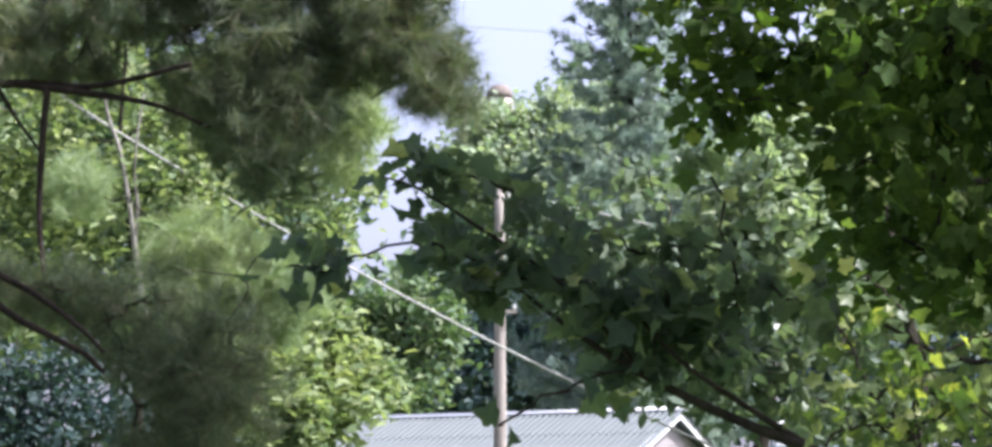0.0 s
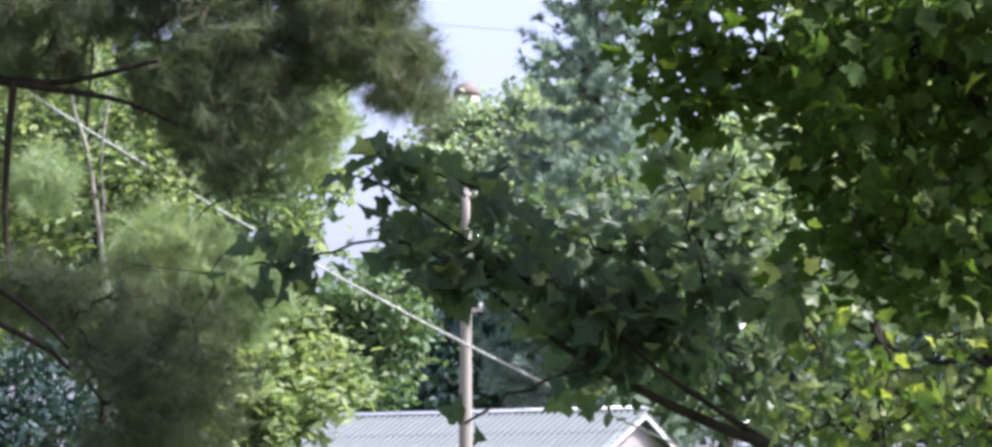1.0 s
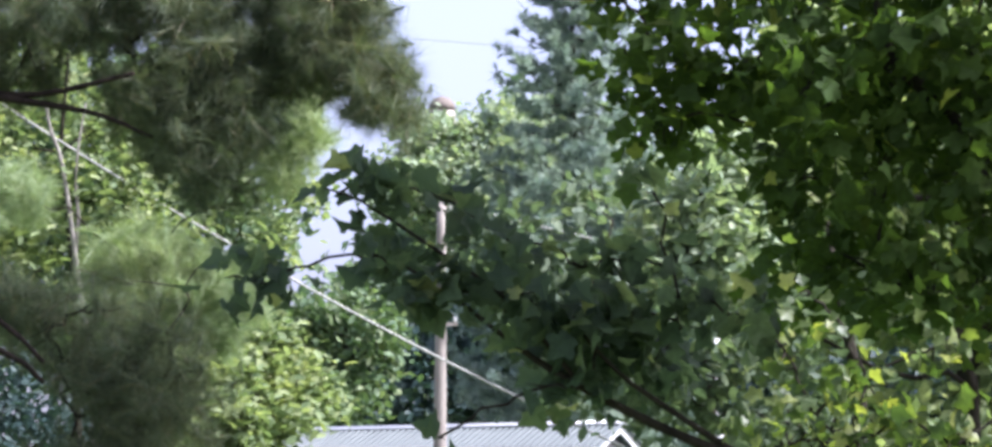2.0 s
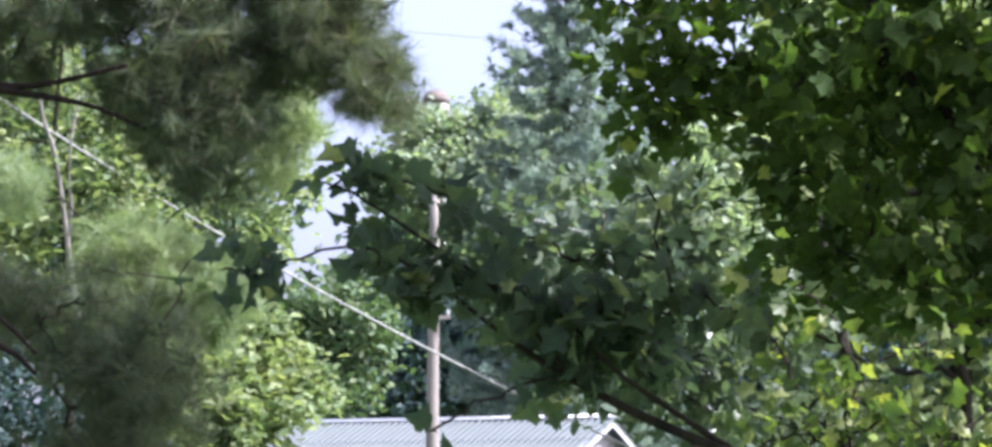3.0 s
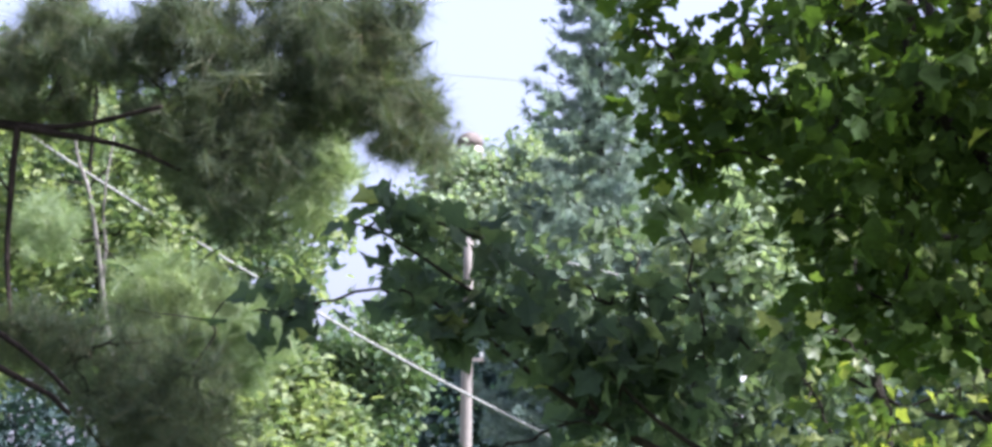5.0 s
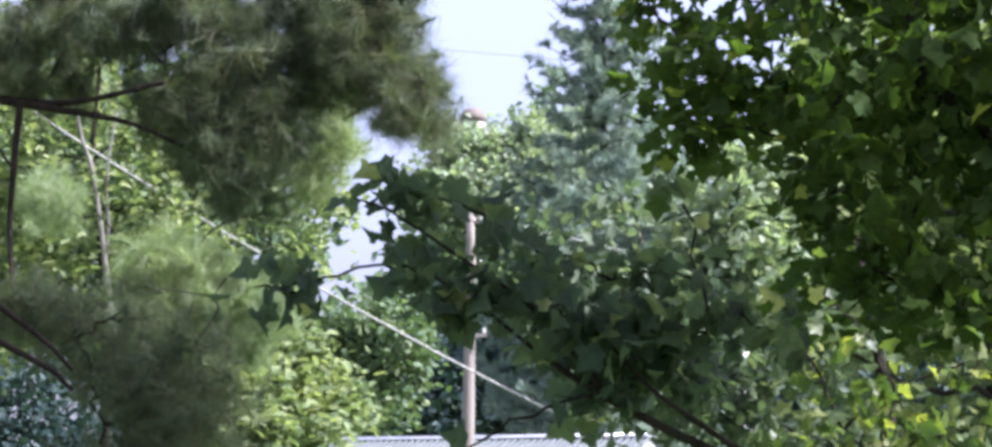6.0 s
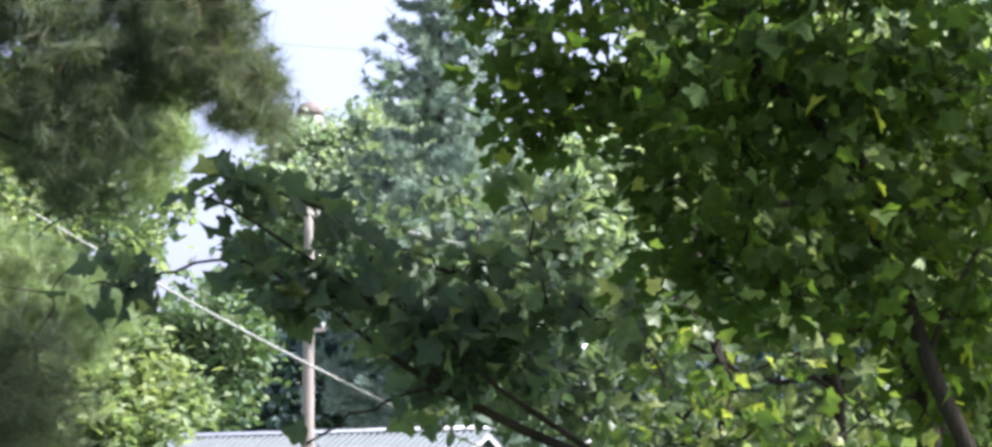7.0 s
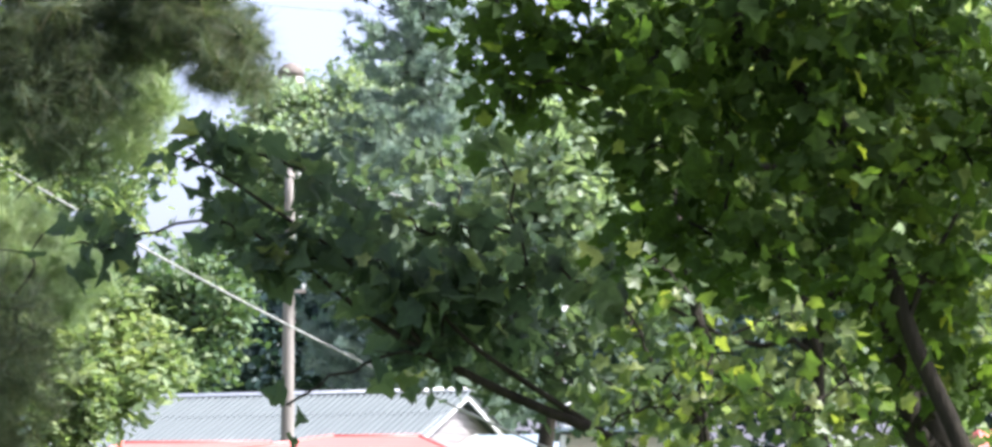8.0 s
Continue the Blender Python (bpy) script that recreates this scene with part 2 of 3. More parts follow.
# ---- ground ----
def lawn():
    bm = bmesh.new()
    rings = (0, 6, 15, 30, 60, 110, 200, 500, 1500, 4000)
    last = None
    for r in rings:
        ring = [bm.verts.new((r * math.cos(a), r * math.sin(a) + 40, 0.12 * noise.noise((r * math.cos(a) * 0.05, r * math.sin(a) * 0.05, 0)) if 0 < r < 300 else 0)) for a in (2 * math.pi * k / 48 for k in range(48))] if r else [bm.verts.new((0, 40, 0))]
        if last:
            for k in range(48):
                q = (k + 1) % 48
                bm.faces.new((last[0], ring[k], ring[q]) if len(last) == 1 else (last[k], ring[k], ring[q], last[q]))
        last = ring
    tagged(part("ground", bm, grass), "mown green lawn running off to the woods", "ground", kind="structure")


lawn()


# ---- the house with the metal roof ----
def rib_sheet(bm, width, length, pitch=0.18, high=0.05):
    """A ribbed roof sheet: x across, y down the slope."""
    xs = []
    k = 0.0
    while k < width - 1e-6:
        xs += [(k, 0.0), (k + pitch * 0.55, 0.0), (k + pitch * 0.66, high), (k + pitch * 0.86, high)]
        k += pitch
    xs.append((width, 0.0))
    top = [[bm.verts.new((x, y, z)) for x, z in xs] for y in (0.0, -length)]
    low = [[bm.verts.new((x, y, z - 0.012)) for x, z in xs] for y in (0.0, -length)]
    for i in range(len(xs) - 1):
        bm.faces.new((top[0][i], top[1][i], top[1][i + 1], top[0][i + 1]))
        bm.faces.new((low[0][i], low[0][i + 1], low[1][i + 1], low[1][i]))
    for a, b in ((top[0], low[0]), (low[1], top[1])):
        for i in range(len(xs) - 1):
            bm.faces.new((a[i], a[i + 1], b[i + 1], b[i]))
    for i, flip in ((0, 1), (-1, 0)):
        q = [top[0][i], low[0][i], low[1][i], top[1][i]]
        bm.faces.new(q[::-1] if flip else q)


def mesh_part(name, me, parent, m):
    ob = new(name, me)
    ob.parent = parent
    ob.matrix_local = m
    return ob


def metal_house():
    ax, ay, top = (5.12, 70.00, 4.85)
    long, run, fall = 12.6, 3.7, 1.35
    house = holder("house", (ax, ay, 0), -25, label="single-storey house with a pale ribbed metal roof", category="house")
    eave = top - fall
    slope = math.atan2(fall, run)
    length = math.hypot(run, fall) + 0.35
    # walls with a gable at each end
    for name, at in (("gable_wall", -0.45), ("gable_wall", -long + 0.45)):
        bm = bmesh.new()
        outline = [(-run, 0), (run, 0), (run, eave - 0.03), (0, top - 0.12), (-run, eave - 0.03)]
        a = [bm.verts.new((at - 0.08, y, z)) for y, z in outline]
        b = [bm.verts.new((at + 0.08, y, z)) for y, z in outline]
        bm.faces.new(a[::-1]), bm.faces.new(b)
        for i in range(5):
            bm.faces.new((a[i], a[(i + 1) % 5], b[(i + 1) % 5], b[i]))
        part(name, bm, siding_pale, house)
    for side in (-1, 1):
        bm = bmesh.new()
        box(bm, (long - 1.06, 0.16, eave - 0.06), (-long / 2, side * (run - 0.08), (eave - 0.06) / 2))
        part("wall", bm, siding_pale, house)
    # clapboards on the gable that shows
    bm = bmesh.new()
    z = 2.0
    while z < top - 0.35:
        half = min(run - 0.02, (top - 0.2 - z) / fall * run - 0.1)
        box(bm, (0.02, 2 * half, 0.17), (-0.36, 0, z), 0, None)
        z += 0.19
    tagged(part("clapboard", bm, siding_pale, house), kind="stuff")
    # roof sheets, two rows on each slope
    sheets = {}
    for row, (start, size) in enumerate(((0.0, length * 0.42), (length * 0.42 - 0.12, length * 0.58 + 0.12))):
        bm = bmesh.new()
        rib_sheet(bm, 0.9, size)
        me = bpy.data.meshes.new("roof_sheet")
        bm.normal_update(), bm.to_mesh(me), bm.free()
        me.materials.append(roof_metal)
        sheets[row] = (me, start)
    roof = new("roof")
    roof.parent = house
    count = int(long / 0.9)
    for side in (0, 1):
        for row in (0, 1):
            me, start = sheets[row]
            for k in range(count):
                m = Matrix.Translation((0.1 - long / 2, 0, top)) @ Matrix.Rotation(math.pi * side, 4, "Z") @ Matrix.Rotation(slope, 4, "X")
                m = m @ Matrix.Translation((-long / 2 + k * 0.9, -start, 0.012 * (1 - row) + 0.004 * (k % 2)))
                mesh_part("roof_sheet", me, roof, m)
    bm = bmesh.new()
    for side in (-1, 1):
        m = Matrix.Translation((-long / 2 + 0.1, 0, top + 0.075)) @ Matrix.Rotation(-side * slope, 4, "X")
        box(bm, (long, 0.2, 0.02), (0, side * 0.1, 0), 0, m)
    tube(bm, [(-long + 0.1, 0, top + 0.07), (0.1, 0, top + 0.07)], 0.035, 8)
    part("ridge_cap", bm, steel, house)
    for side in (-1, 1):
        bm = bmesh.new()
        m = Matrix.Translation((0.0, 0, top - 0.03)) @ Matrix.Rotation(-side * slope, 4, "X")
        box(bm, (0.04, length, 0.2), (-0.02, side * length / 2, -0.06), 0.006, m)
        part("bargeboard", bm, trim_white, house)
    # lean-to with a felt roof against the gable
    shed = new("lean_to")
    shed.parent = house
    bm = bmesh.new()
    box(bm, (2.5, 3.4, 2.7), (1.35, -1.0, 1.35))
    part("wall", bm, siding_pale, shed)
    tilt = Matrix.Translation((1.35, -1.0, 3.28)) @ Matrix.Rotation(radians(14), 4, "X")
    bm = bmesh.new()
    box(bm, (2.9, 3.9, 0.1), (0, 0, 0), 0.01, tilt)
    part("roof", bm, blue_grey, shed)
    for k in (-1, 1):
        bm = bmesh.new()
        box(bm, (0.06, 3.96, 0.16), (k * 1.48, 0, -0.02), 0.01, tilt)
        part("fascia", bm, trim_white, shed)


metal_house()


def red_roof_shed(place, turn, left, ridge_left, ridge_right, right, deep, ridge, fall, label):
    """A low shed under a hipped sheet-metal roof; the lengths run along it from its middle."""
    shed = holder("garden_shed", place, turn, label=label, category="shed", group="red-roofed sheds")
    eave = ridge - fall
    bm = bmesh.new()
    box(bm, (right - left - 0.4, deep - 0.4, eave), ((left + right) / 2, 0, eave / 2), 0.01)
    part("wall", bm, siding_beige, shed)
    a, b = (ridge_left, 0, ridge), (ridge_right, 0, ridge)
    c, d, e, f = (left, -deep / 2, eave), (right, -deep / 2, eave), (right, deep / 2, eave), (left, deep / 2, eave)
    for ring in ((c, d, b, a), (e, f, a, b), (d, e, b), (f, c, a)):
        bm = bmesh.new()
        top = [bm.verts.new(Vector(p) + Vector((0, 0, 0.03))) for p in ring]
        low = [bm.verts.new(Vector(p) - Vector((0, 0, 0.02))) for p in ring]
        bm.faces.new(top), bm.faces.new(low[::-1])
        for i in range(len(ring)):
            k = (i + 1) % len(ring)
            bm.faces.new((top[i], low[i], low[k], top[k]))
        part("roof_slope", bm, red_metal, shed, "sun-faded red metal roof")
    for run in ((a, b), (a, c), (a, f), (b, d), (b, e)):
        bm = bmesh.new()
        tube(bm, [Vector(p) + Vector((0, 0, 0.03)) for p in run], 0.035, 8)
        part("ridge_cap", bm, red_metal, shed)
    return shed


rx0, ry0, rz0 = (1.71, 56.00, 3.29)
red_roof_shed((rx0, ry0, 0), -3, -2.6, -0.3, 1.4, 2.1, 2.6, rz0, 0.36, "low garden shed with a hipped faded red metal roof")
rx0, ry0, rz0 = (-1.22, 58.00, 3.22)
red_roof_shed((rx0, ry0, 0), 2, -2.4, -1.6, 1.4, 2.2, 2.2, rz0, 0.4, "longer low shed with a faded red metal roof")
rx0, ry0, rz0 = (12.67, 48.00, 3.12)
red_roof_shed((rx0, ry0, 0), 10, -0.8, -0.3, 0.9, 1.4, 2.0, rz0, 0.5, "small shed with a red roof beyond the tree")


def beige_shed():
    x, y, z = (7.81, 62.00, 3.84)
    shed = holder("outbuilding", (x, y, 0), -6, label="beige outbuilding with white corner boards among the trees", category="outbuilding")
    bm = bmesh.new()
    box(bm, (2.4, 3.0, z - 0.3), (0, 1.5, (z - 0.3) / 2), 0.01)
    part("wall", bm, siding_beige, shed)
    for k in (-1, 1):
        bm = bmesh.new()
        box(bm, (0.13, 0.13, z - 0.3), (k * 1.17, 0, (z - 0.3) / 2), 0.01)
        part("corner_board", bm, trim_white, shed)
    bm = bmesh.new()
    box(bm, (2.9, 3.6, 0.1), (0, 1.5, z - 0.2), 0.02, Matrix.Rotation(radians(-2), 4, "X"))
    part("roof", bm, blue_grey, shed)


beige_shed()


# ---- poles and lines ----
def utility_pole():
    x, y, low = (0.56, 66.00, 3.66)
    high = (0.61, 66.00, 9.99)[2]
    pole = holder("utility_pole", (x, y, 0), 0, label="weathered grey-brown wooden utility pole", category="pole")
    bm = bmesh.new()
    n = 12
    tube(bm, [(0.05 * s / n, 0, high * s / n) for s in range(n + 1)], [0.185 - 0.075 * s / n for s in range(n + 1)], 14)
    part("post", bm, pole_wood, pole)
    bm = bmesh.new()
    tube(bm, [(0.05, 0, high - 0.3), (0.24, 0, high - 0.3), (0.26, 0, high - 0.22)], 0.018, 6)
    part("bracket", bm, steel, pole)
    bm = bmesh.new()
    tube(bm, [(0.26, 0, high - 0.24), (0.26, 0, high - 0.2), (0.26, 0, high - 0.16), (0.26, 0, high - 0.12)], [0.025, 0.05, 0.035, 0.045], 10)
    part("insulator", bm, trim_white, pole)
    bm = bmesh.new()
    tube(bm, [(0.05, 0, high - 0.02), (0.05, 0, high + 0.02)], [0.13, 0.1], 12)
    part("cap", bm, steel, pole)
    bm = bmesh.new()
    box(bm, (0.62, 0.09, 0.08), (0.12, -0.17, 7.0), 0.01)
    part("crossarm", bm, pole_wood, pole)
    for at in (-0.12, 0.37):
        bm = bmesh.new()
        tube(bm, [(at, -0.17, 7.04), (at, -0.17, 7.08), (at, -0.17, 7.13), (at, -0.17, 7.17)], [0.02, 0.045, 0.032, 0.04], 10)
        part("insulator", bm, trim_white, pole)


utility_pole()


def line(name, a, b, sag, thick, material, label, kind="cable"):
    bm = bmesh.new()
    a, b = Vector(a), Vector(b)
    n = 28
    tube(bm, [a.lerp(b, s / n) - Vector((0, 0, sag * 4 * (s / n) * (1 - s / n))) for s in range(n + 1)], thick, 6)
    tagged(part(name, bm, material), label, kind, "power lines" if kind == "power line" else "service cables")


line("service_cable", (-5.27, 24.70, 6.66), (3.95, 24.70, 1.66), 0.37, 0.011, cable_grey, "pale sheathed service cable slanting down past the pole")
line("branch_cable", (0.62, 65.60, 9.85), (16.10, 64.00, 6.33), 0.12, 0.025, cable_grey, "pale service cable running from the utility pole")
line("power_line", (-24.96, 111.00, 24.30), (23.16, 111.00, 20.65), 0.25, 0.01, wire_dark, "thin dark power line across the sky", "power line")


def line_pole(place, high, label):
    x, y = place
    pole = holder("line_pole", (x, y, 0), 0, label=label, category="pole", group="poles that carry the lines")
    bm = bmesh.new()
    tube(bm, [(0, 0, high * s / 6) for s in range(7)], [0.15 - 0.05 * s / 6 for s in range(7)], 12)
    part("post", bm, pole_wood, pole)
    bm = bmesh.new()
    tube(bm, [(0, 0, high - 0.02), (0, 0, high + 0.05)], [0.12, 0.06], 12)
    part("cap", bm, steel, pole)


for (px, py, pz), said in (((-5.27, 24.70, 6.66), "wooden pole that carries the service cable"), ((3.95, 24.70, 1.66), "short wooden post at the foot of the service cable"),
                           ((-24.96, 111.00, 24.09), "wooden pole that carries the far power lines"), ((23.15, 111.00, 20.45), "wooden pole that carries the far power lines")):
    line_pole((px, py), pz + 0.1, said)


def white_pole():
    x, y, low = (6.89, 64.00, 3.60)
    high = (6.93, 64.00, 6.65)[2]
    pole = holder("white_pole", (x, y, 0), 0, label="tall white-painted pole beside the outbuilding", category="pole")
    bm = bmesh.new()
    tube(bm, [(0, 0, 0), (0, 0, high * 0.5), (0, 0, high)], [0.15, 0.14, 0.13], 14)
    part("post", bm, trim_white, pole)
    bm = bmesh.new()
    tube(bm, [(0, 0, high), (0, 0, high + 0.06)], [0.15, 0.06], 14)
    part("cap", bm, steel, pole)


white_pole()


# Made-up tank that stands in for an unidentified round brown shape.
def guessed_tank():
    x, y, z = (1.15, 122.00, 21.60)
    tank = holder("guessed_tank", (x, y, 0), 0, label="far pale tank with a brown dome, guessed for an unidentified round shape", category="water tank")
    bm = bmesh.new()
    tube(bm, [(0, 0, z - 1.75), (0, 0, z - 1.5), (0, 0, z - 0.6)], [0.4, 0.58, 0.6], 20)
    part("barrel", bm, tank_white, tank)
    bm = bmesh.new()
    tube(bm, [(0, 0, z - 0.6), (0, 0, z - 0.3), (0, 0, z - 0.05), (0, 0, z + 0.05)], [0.63, 0.56, 0.34, 0.06], 20)
    part("dome", bm, tank_rust, tank, "rusty brown dome")
    for k in range(4):
        a = math.pi / 4 + k * math.pi / 2
        bm = bmesh.new()
        tube(bm, [(1.1 * math.cos(a), 1.1 * math.sin(a), 0), (0.4 * math.cos(a), 0.4 * math.sin(a), z - 1.5)], 0.08, 8)
        part("leg", bm, steel, tank)


guessed_tank()


# ---- trees ----
def boughs(thing, material, *runs):
    """Bare lengths of limb on a tree: radius at the start and at the end, then the points it passes."""
    for r0, r1, *pts in runs:
        bm = bmesh.new()
        at = [Vector(p) - thing.location for p in pts]
        fine = []
        for i in range(len(at) - 1):
            a, b, c, d = at[max(i - 1, 0)], at[i], at[i + 1], at[min(i + 2, len(at) - 1)]
            for s in (0, 0.25, 0.5, 0.75):
                fine.append(0.5 * (2 * b + (c - a) * s + (2 * a - 5 * b + 4 * c - d) * s * s + (3 * b - a - 3 * c + d) * s ** 3) + 0.006 * noise.noise_vector(b * 3 + Vector((s, 0, 0))))
        fine.append(at[-1])
        tube(bm, fine, [r0 + (r1 - r0) * i / (len(fine) - 1) for i in range(len(fine))], 9)
        part("limb", bm, material, thing)


def tree(name, label, base, top, girth, clumps, seed, leaf, material, bark, twigs, leaves, size, fluff, lift=0.5, droop=0.3, shell=0.6, start=0.35, stout=0.65, singles=0, single=None, category="tree"):
    """A tapering trunk, a limb to each clump, and a crown of leaves gathered on twigs."""
    r, rng = random.Random(seed), np.random.default_rng(seed)
    thing = holder(name, base, 0, label=label, category=category, group={"pine_tree": "pines", "broadleaf_tree": "broadleaf trees", "broadleaf_bush": "bushes", "lobed_leaf_tree": "lobed-leaf trees"}.get(name, ""))
    inv = Vector(base)
    bm = bmesh.new()
    pts, rad = bent((0, 0, -0.1), Vector(top) - inv, girth, girth * 0.25, r, 0.025, 10)
    rad[0] *= 1.35
    tube(bm, pts, rad, 12)
    part("trunk", bm, bark, thing)
    local = [(x - base[0], y - base[1], z - base[2], a, b, c) for x, y, z, a, b, c in clumps]
    roots, joints = [], [(p, q) for p, q in zip(pts, rad)][int(len(pts) * start):]
    for x, y, z, a, b, c in sorted(local, key=lambda q: min((Vector(q[:3]) - p).length for p in pts)):
        end = Vector((x, y, z))
        p, q = min(joints, key=lambda j: (end - j[0]).length + 0.8 * max(0.0, j[0].z - z + 0.1 * (end - j[0]).length))
        bm = bmesh.new()
        lp, lr = bent(p, end, max(q * stout, 0.005 + girth * 0.04), 0.004 + girth * 0.03, r, 0.08, 7, 0.04)
        tube(bm, lp, lr, 7)
        part("limb", bm, bark, thing)
        joints += list(zip(lp, lr))[2:]
        roots += lp[3:]
    places, heads = clouds(local, twigs, leaves, rng, fluff, shell)
    twig_mesh("twig", heads, roots, rng, bark, thing, max(0.003, girth * 0.03))
    sizes = rng.uniform(0.65, 1.3, len(places)) * size
    crown = strewn("crown", leaf, places[singles:], sizes[singles:], rng, material, thing, lift, droop)
    if singles:
        shapes = []
        for k in range(6):
            v = leaf[0] * np.array((1, rng.uniform(0.85, 1.1), rng.uniform(0.3, 2.2)))
            me = bpy.data.meshes.new("leaf")
            me.from_pydata([tuple(p) for p in v], [], leaf[1])
            me.materials.append(single)
            shapes.append(me)
        for k in range(singles):
            ob = mesh_part("leaf", shapes[k % 6], crown, Matrix())
            up = Vector(rng.normal(size=3)) + Vector((0, 0, 2.2 * lift))
            ob.matrix_local = Matrix.LocRotScale(Vector(places[k]), up.to_track_quat("Z", "X") @ Euler((0, 0, rng.uniform(0, 6.28))).to_quaternion(), [sizes[k]] * 3)
    return thing


# far woods, low and hazy, closing the view behind everything
def woods(name, label, clumps, seed, material, size, density, fluff):
    rng = np.random.default_rng(seed)
    places, heads = clouds(clumps, density, 26, rng, fluff, 0.55)
    strewn(name, flake_leaf(), places, rng.uniform(0.6, 1.3, len(places)) * size, rng, material, None, 0.35, 0.2, label=label)
    bpy.data.objects[name]["category"] = "woods"


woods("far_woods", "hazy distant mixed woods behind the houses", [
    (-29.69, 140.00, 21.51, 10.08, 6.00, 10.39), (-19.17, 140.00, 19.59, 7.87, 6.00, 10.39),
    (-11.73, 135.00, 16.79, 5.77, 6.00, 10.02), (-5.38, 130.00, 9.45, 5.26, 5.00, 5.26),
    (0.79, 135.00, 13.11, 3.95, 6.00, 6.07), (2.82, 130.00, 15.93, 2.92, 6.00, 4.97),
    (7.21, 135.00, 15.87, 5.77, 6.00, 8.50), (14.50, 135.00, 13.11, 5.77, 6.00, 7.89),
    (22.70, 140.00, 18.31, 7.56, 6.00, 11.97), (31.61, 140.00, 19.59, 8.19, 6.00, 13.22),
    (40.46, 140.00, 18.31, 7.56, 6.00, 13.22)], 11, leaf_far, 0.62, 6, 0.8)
woods("dark_woods", "dark woods behind the metal-roofed house, shade put into the leaf colour", [
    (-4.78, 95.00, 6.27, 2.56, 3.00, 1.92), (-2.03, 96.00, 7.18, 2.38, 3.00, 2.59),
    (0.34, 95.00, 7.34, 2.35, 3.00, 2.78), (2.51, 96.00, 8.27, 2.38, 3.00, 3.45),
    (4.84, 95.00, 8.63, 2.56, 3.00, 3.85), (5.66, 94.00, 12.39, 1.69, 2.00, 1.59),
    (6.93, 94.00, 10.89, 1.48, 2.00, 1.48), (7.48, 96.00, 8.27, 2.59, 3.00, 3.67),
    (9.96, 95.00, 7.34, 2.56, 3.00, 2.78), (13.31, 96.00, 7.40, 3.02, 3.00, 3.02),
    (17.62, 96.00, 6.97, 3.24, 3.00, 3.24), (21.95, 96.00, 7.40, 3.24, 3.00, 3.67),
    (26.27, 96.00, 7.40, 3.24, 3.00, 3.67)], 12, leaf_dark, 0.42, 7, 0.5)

# the pale leaf colour stands in for haze on this far tree
tree("pale_green_tree", "pale green tree rising above the woods, haze put into its leaf colour", (1.75, 118.00, 0), (2.31, 118.00, 19.74), 0.35,
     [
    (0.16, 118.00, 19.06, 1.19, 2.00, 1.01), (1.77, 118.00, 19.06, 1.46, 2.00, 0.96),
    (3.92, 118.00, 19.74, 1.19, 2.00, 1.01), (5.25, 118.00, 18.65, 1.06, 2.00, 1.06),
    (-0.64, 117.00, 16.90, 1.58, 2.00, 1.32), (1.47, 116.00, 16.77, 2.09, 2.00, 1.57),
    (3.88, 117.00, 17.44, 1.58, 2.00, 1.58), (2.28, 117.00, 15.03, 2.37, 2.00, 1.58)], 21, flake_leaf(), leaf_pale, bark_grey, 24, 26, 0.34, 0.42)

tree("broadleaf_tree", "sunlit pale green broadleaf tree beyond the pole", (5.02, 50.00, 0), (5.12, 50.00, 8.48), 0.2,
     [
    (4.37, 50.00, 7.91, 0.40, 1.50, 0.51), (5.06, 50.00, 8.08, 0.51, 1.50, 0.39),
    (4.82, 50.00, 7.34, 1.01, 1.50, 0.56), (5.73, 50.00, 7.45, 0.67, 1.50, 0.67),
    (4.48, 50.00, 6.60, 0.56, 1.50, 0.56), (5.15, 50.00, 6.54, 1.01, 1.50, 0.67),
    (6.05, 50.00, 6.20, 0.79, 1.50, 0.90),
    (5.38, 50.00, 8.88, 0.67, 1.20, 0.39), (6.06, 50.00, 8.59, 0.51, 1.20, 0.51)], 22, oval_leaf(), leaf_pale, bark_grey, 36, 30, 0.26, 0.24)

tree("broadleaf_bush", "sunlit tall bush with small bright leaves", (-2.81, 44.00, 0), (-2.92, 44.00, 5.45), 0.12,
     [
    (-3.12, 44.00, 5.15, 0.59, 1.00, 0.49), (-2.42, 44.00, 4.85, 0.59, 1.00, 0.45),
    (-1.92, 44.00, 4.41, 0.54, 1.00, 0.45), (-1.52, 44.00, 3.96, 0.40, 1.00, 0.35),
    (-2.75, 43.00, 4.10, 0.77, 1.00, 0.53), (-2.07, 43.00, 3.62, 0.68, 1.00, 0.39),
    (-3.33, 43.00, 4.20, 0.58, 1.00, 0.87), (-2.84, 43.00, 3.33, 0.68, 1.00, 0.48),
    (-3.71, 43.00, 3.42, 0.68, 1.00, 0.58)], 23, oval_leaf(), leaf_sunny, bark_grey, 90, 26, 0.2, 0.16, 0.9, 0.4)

tree("broadleaf_bush", "yellow-tipped bush beside the metal-roofed house", (-2.62, 41.00, 0), (-2.57, 41.00, 3.71), 0.06,
     [
    (-2.62, 41.00, 3.62, 0.31, 0.50, 0.30), (-2.52, 41.00, 3.25, 0.28, 0.50, 0.28),
    (-2.89, 41.00, 2.88, 0.46, 0.50, 0.37)], 24, oval_leaf(), leaf_sunny, bark_grey, 140, 26, 0.17, 0.12, 0.9)

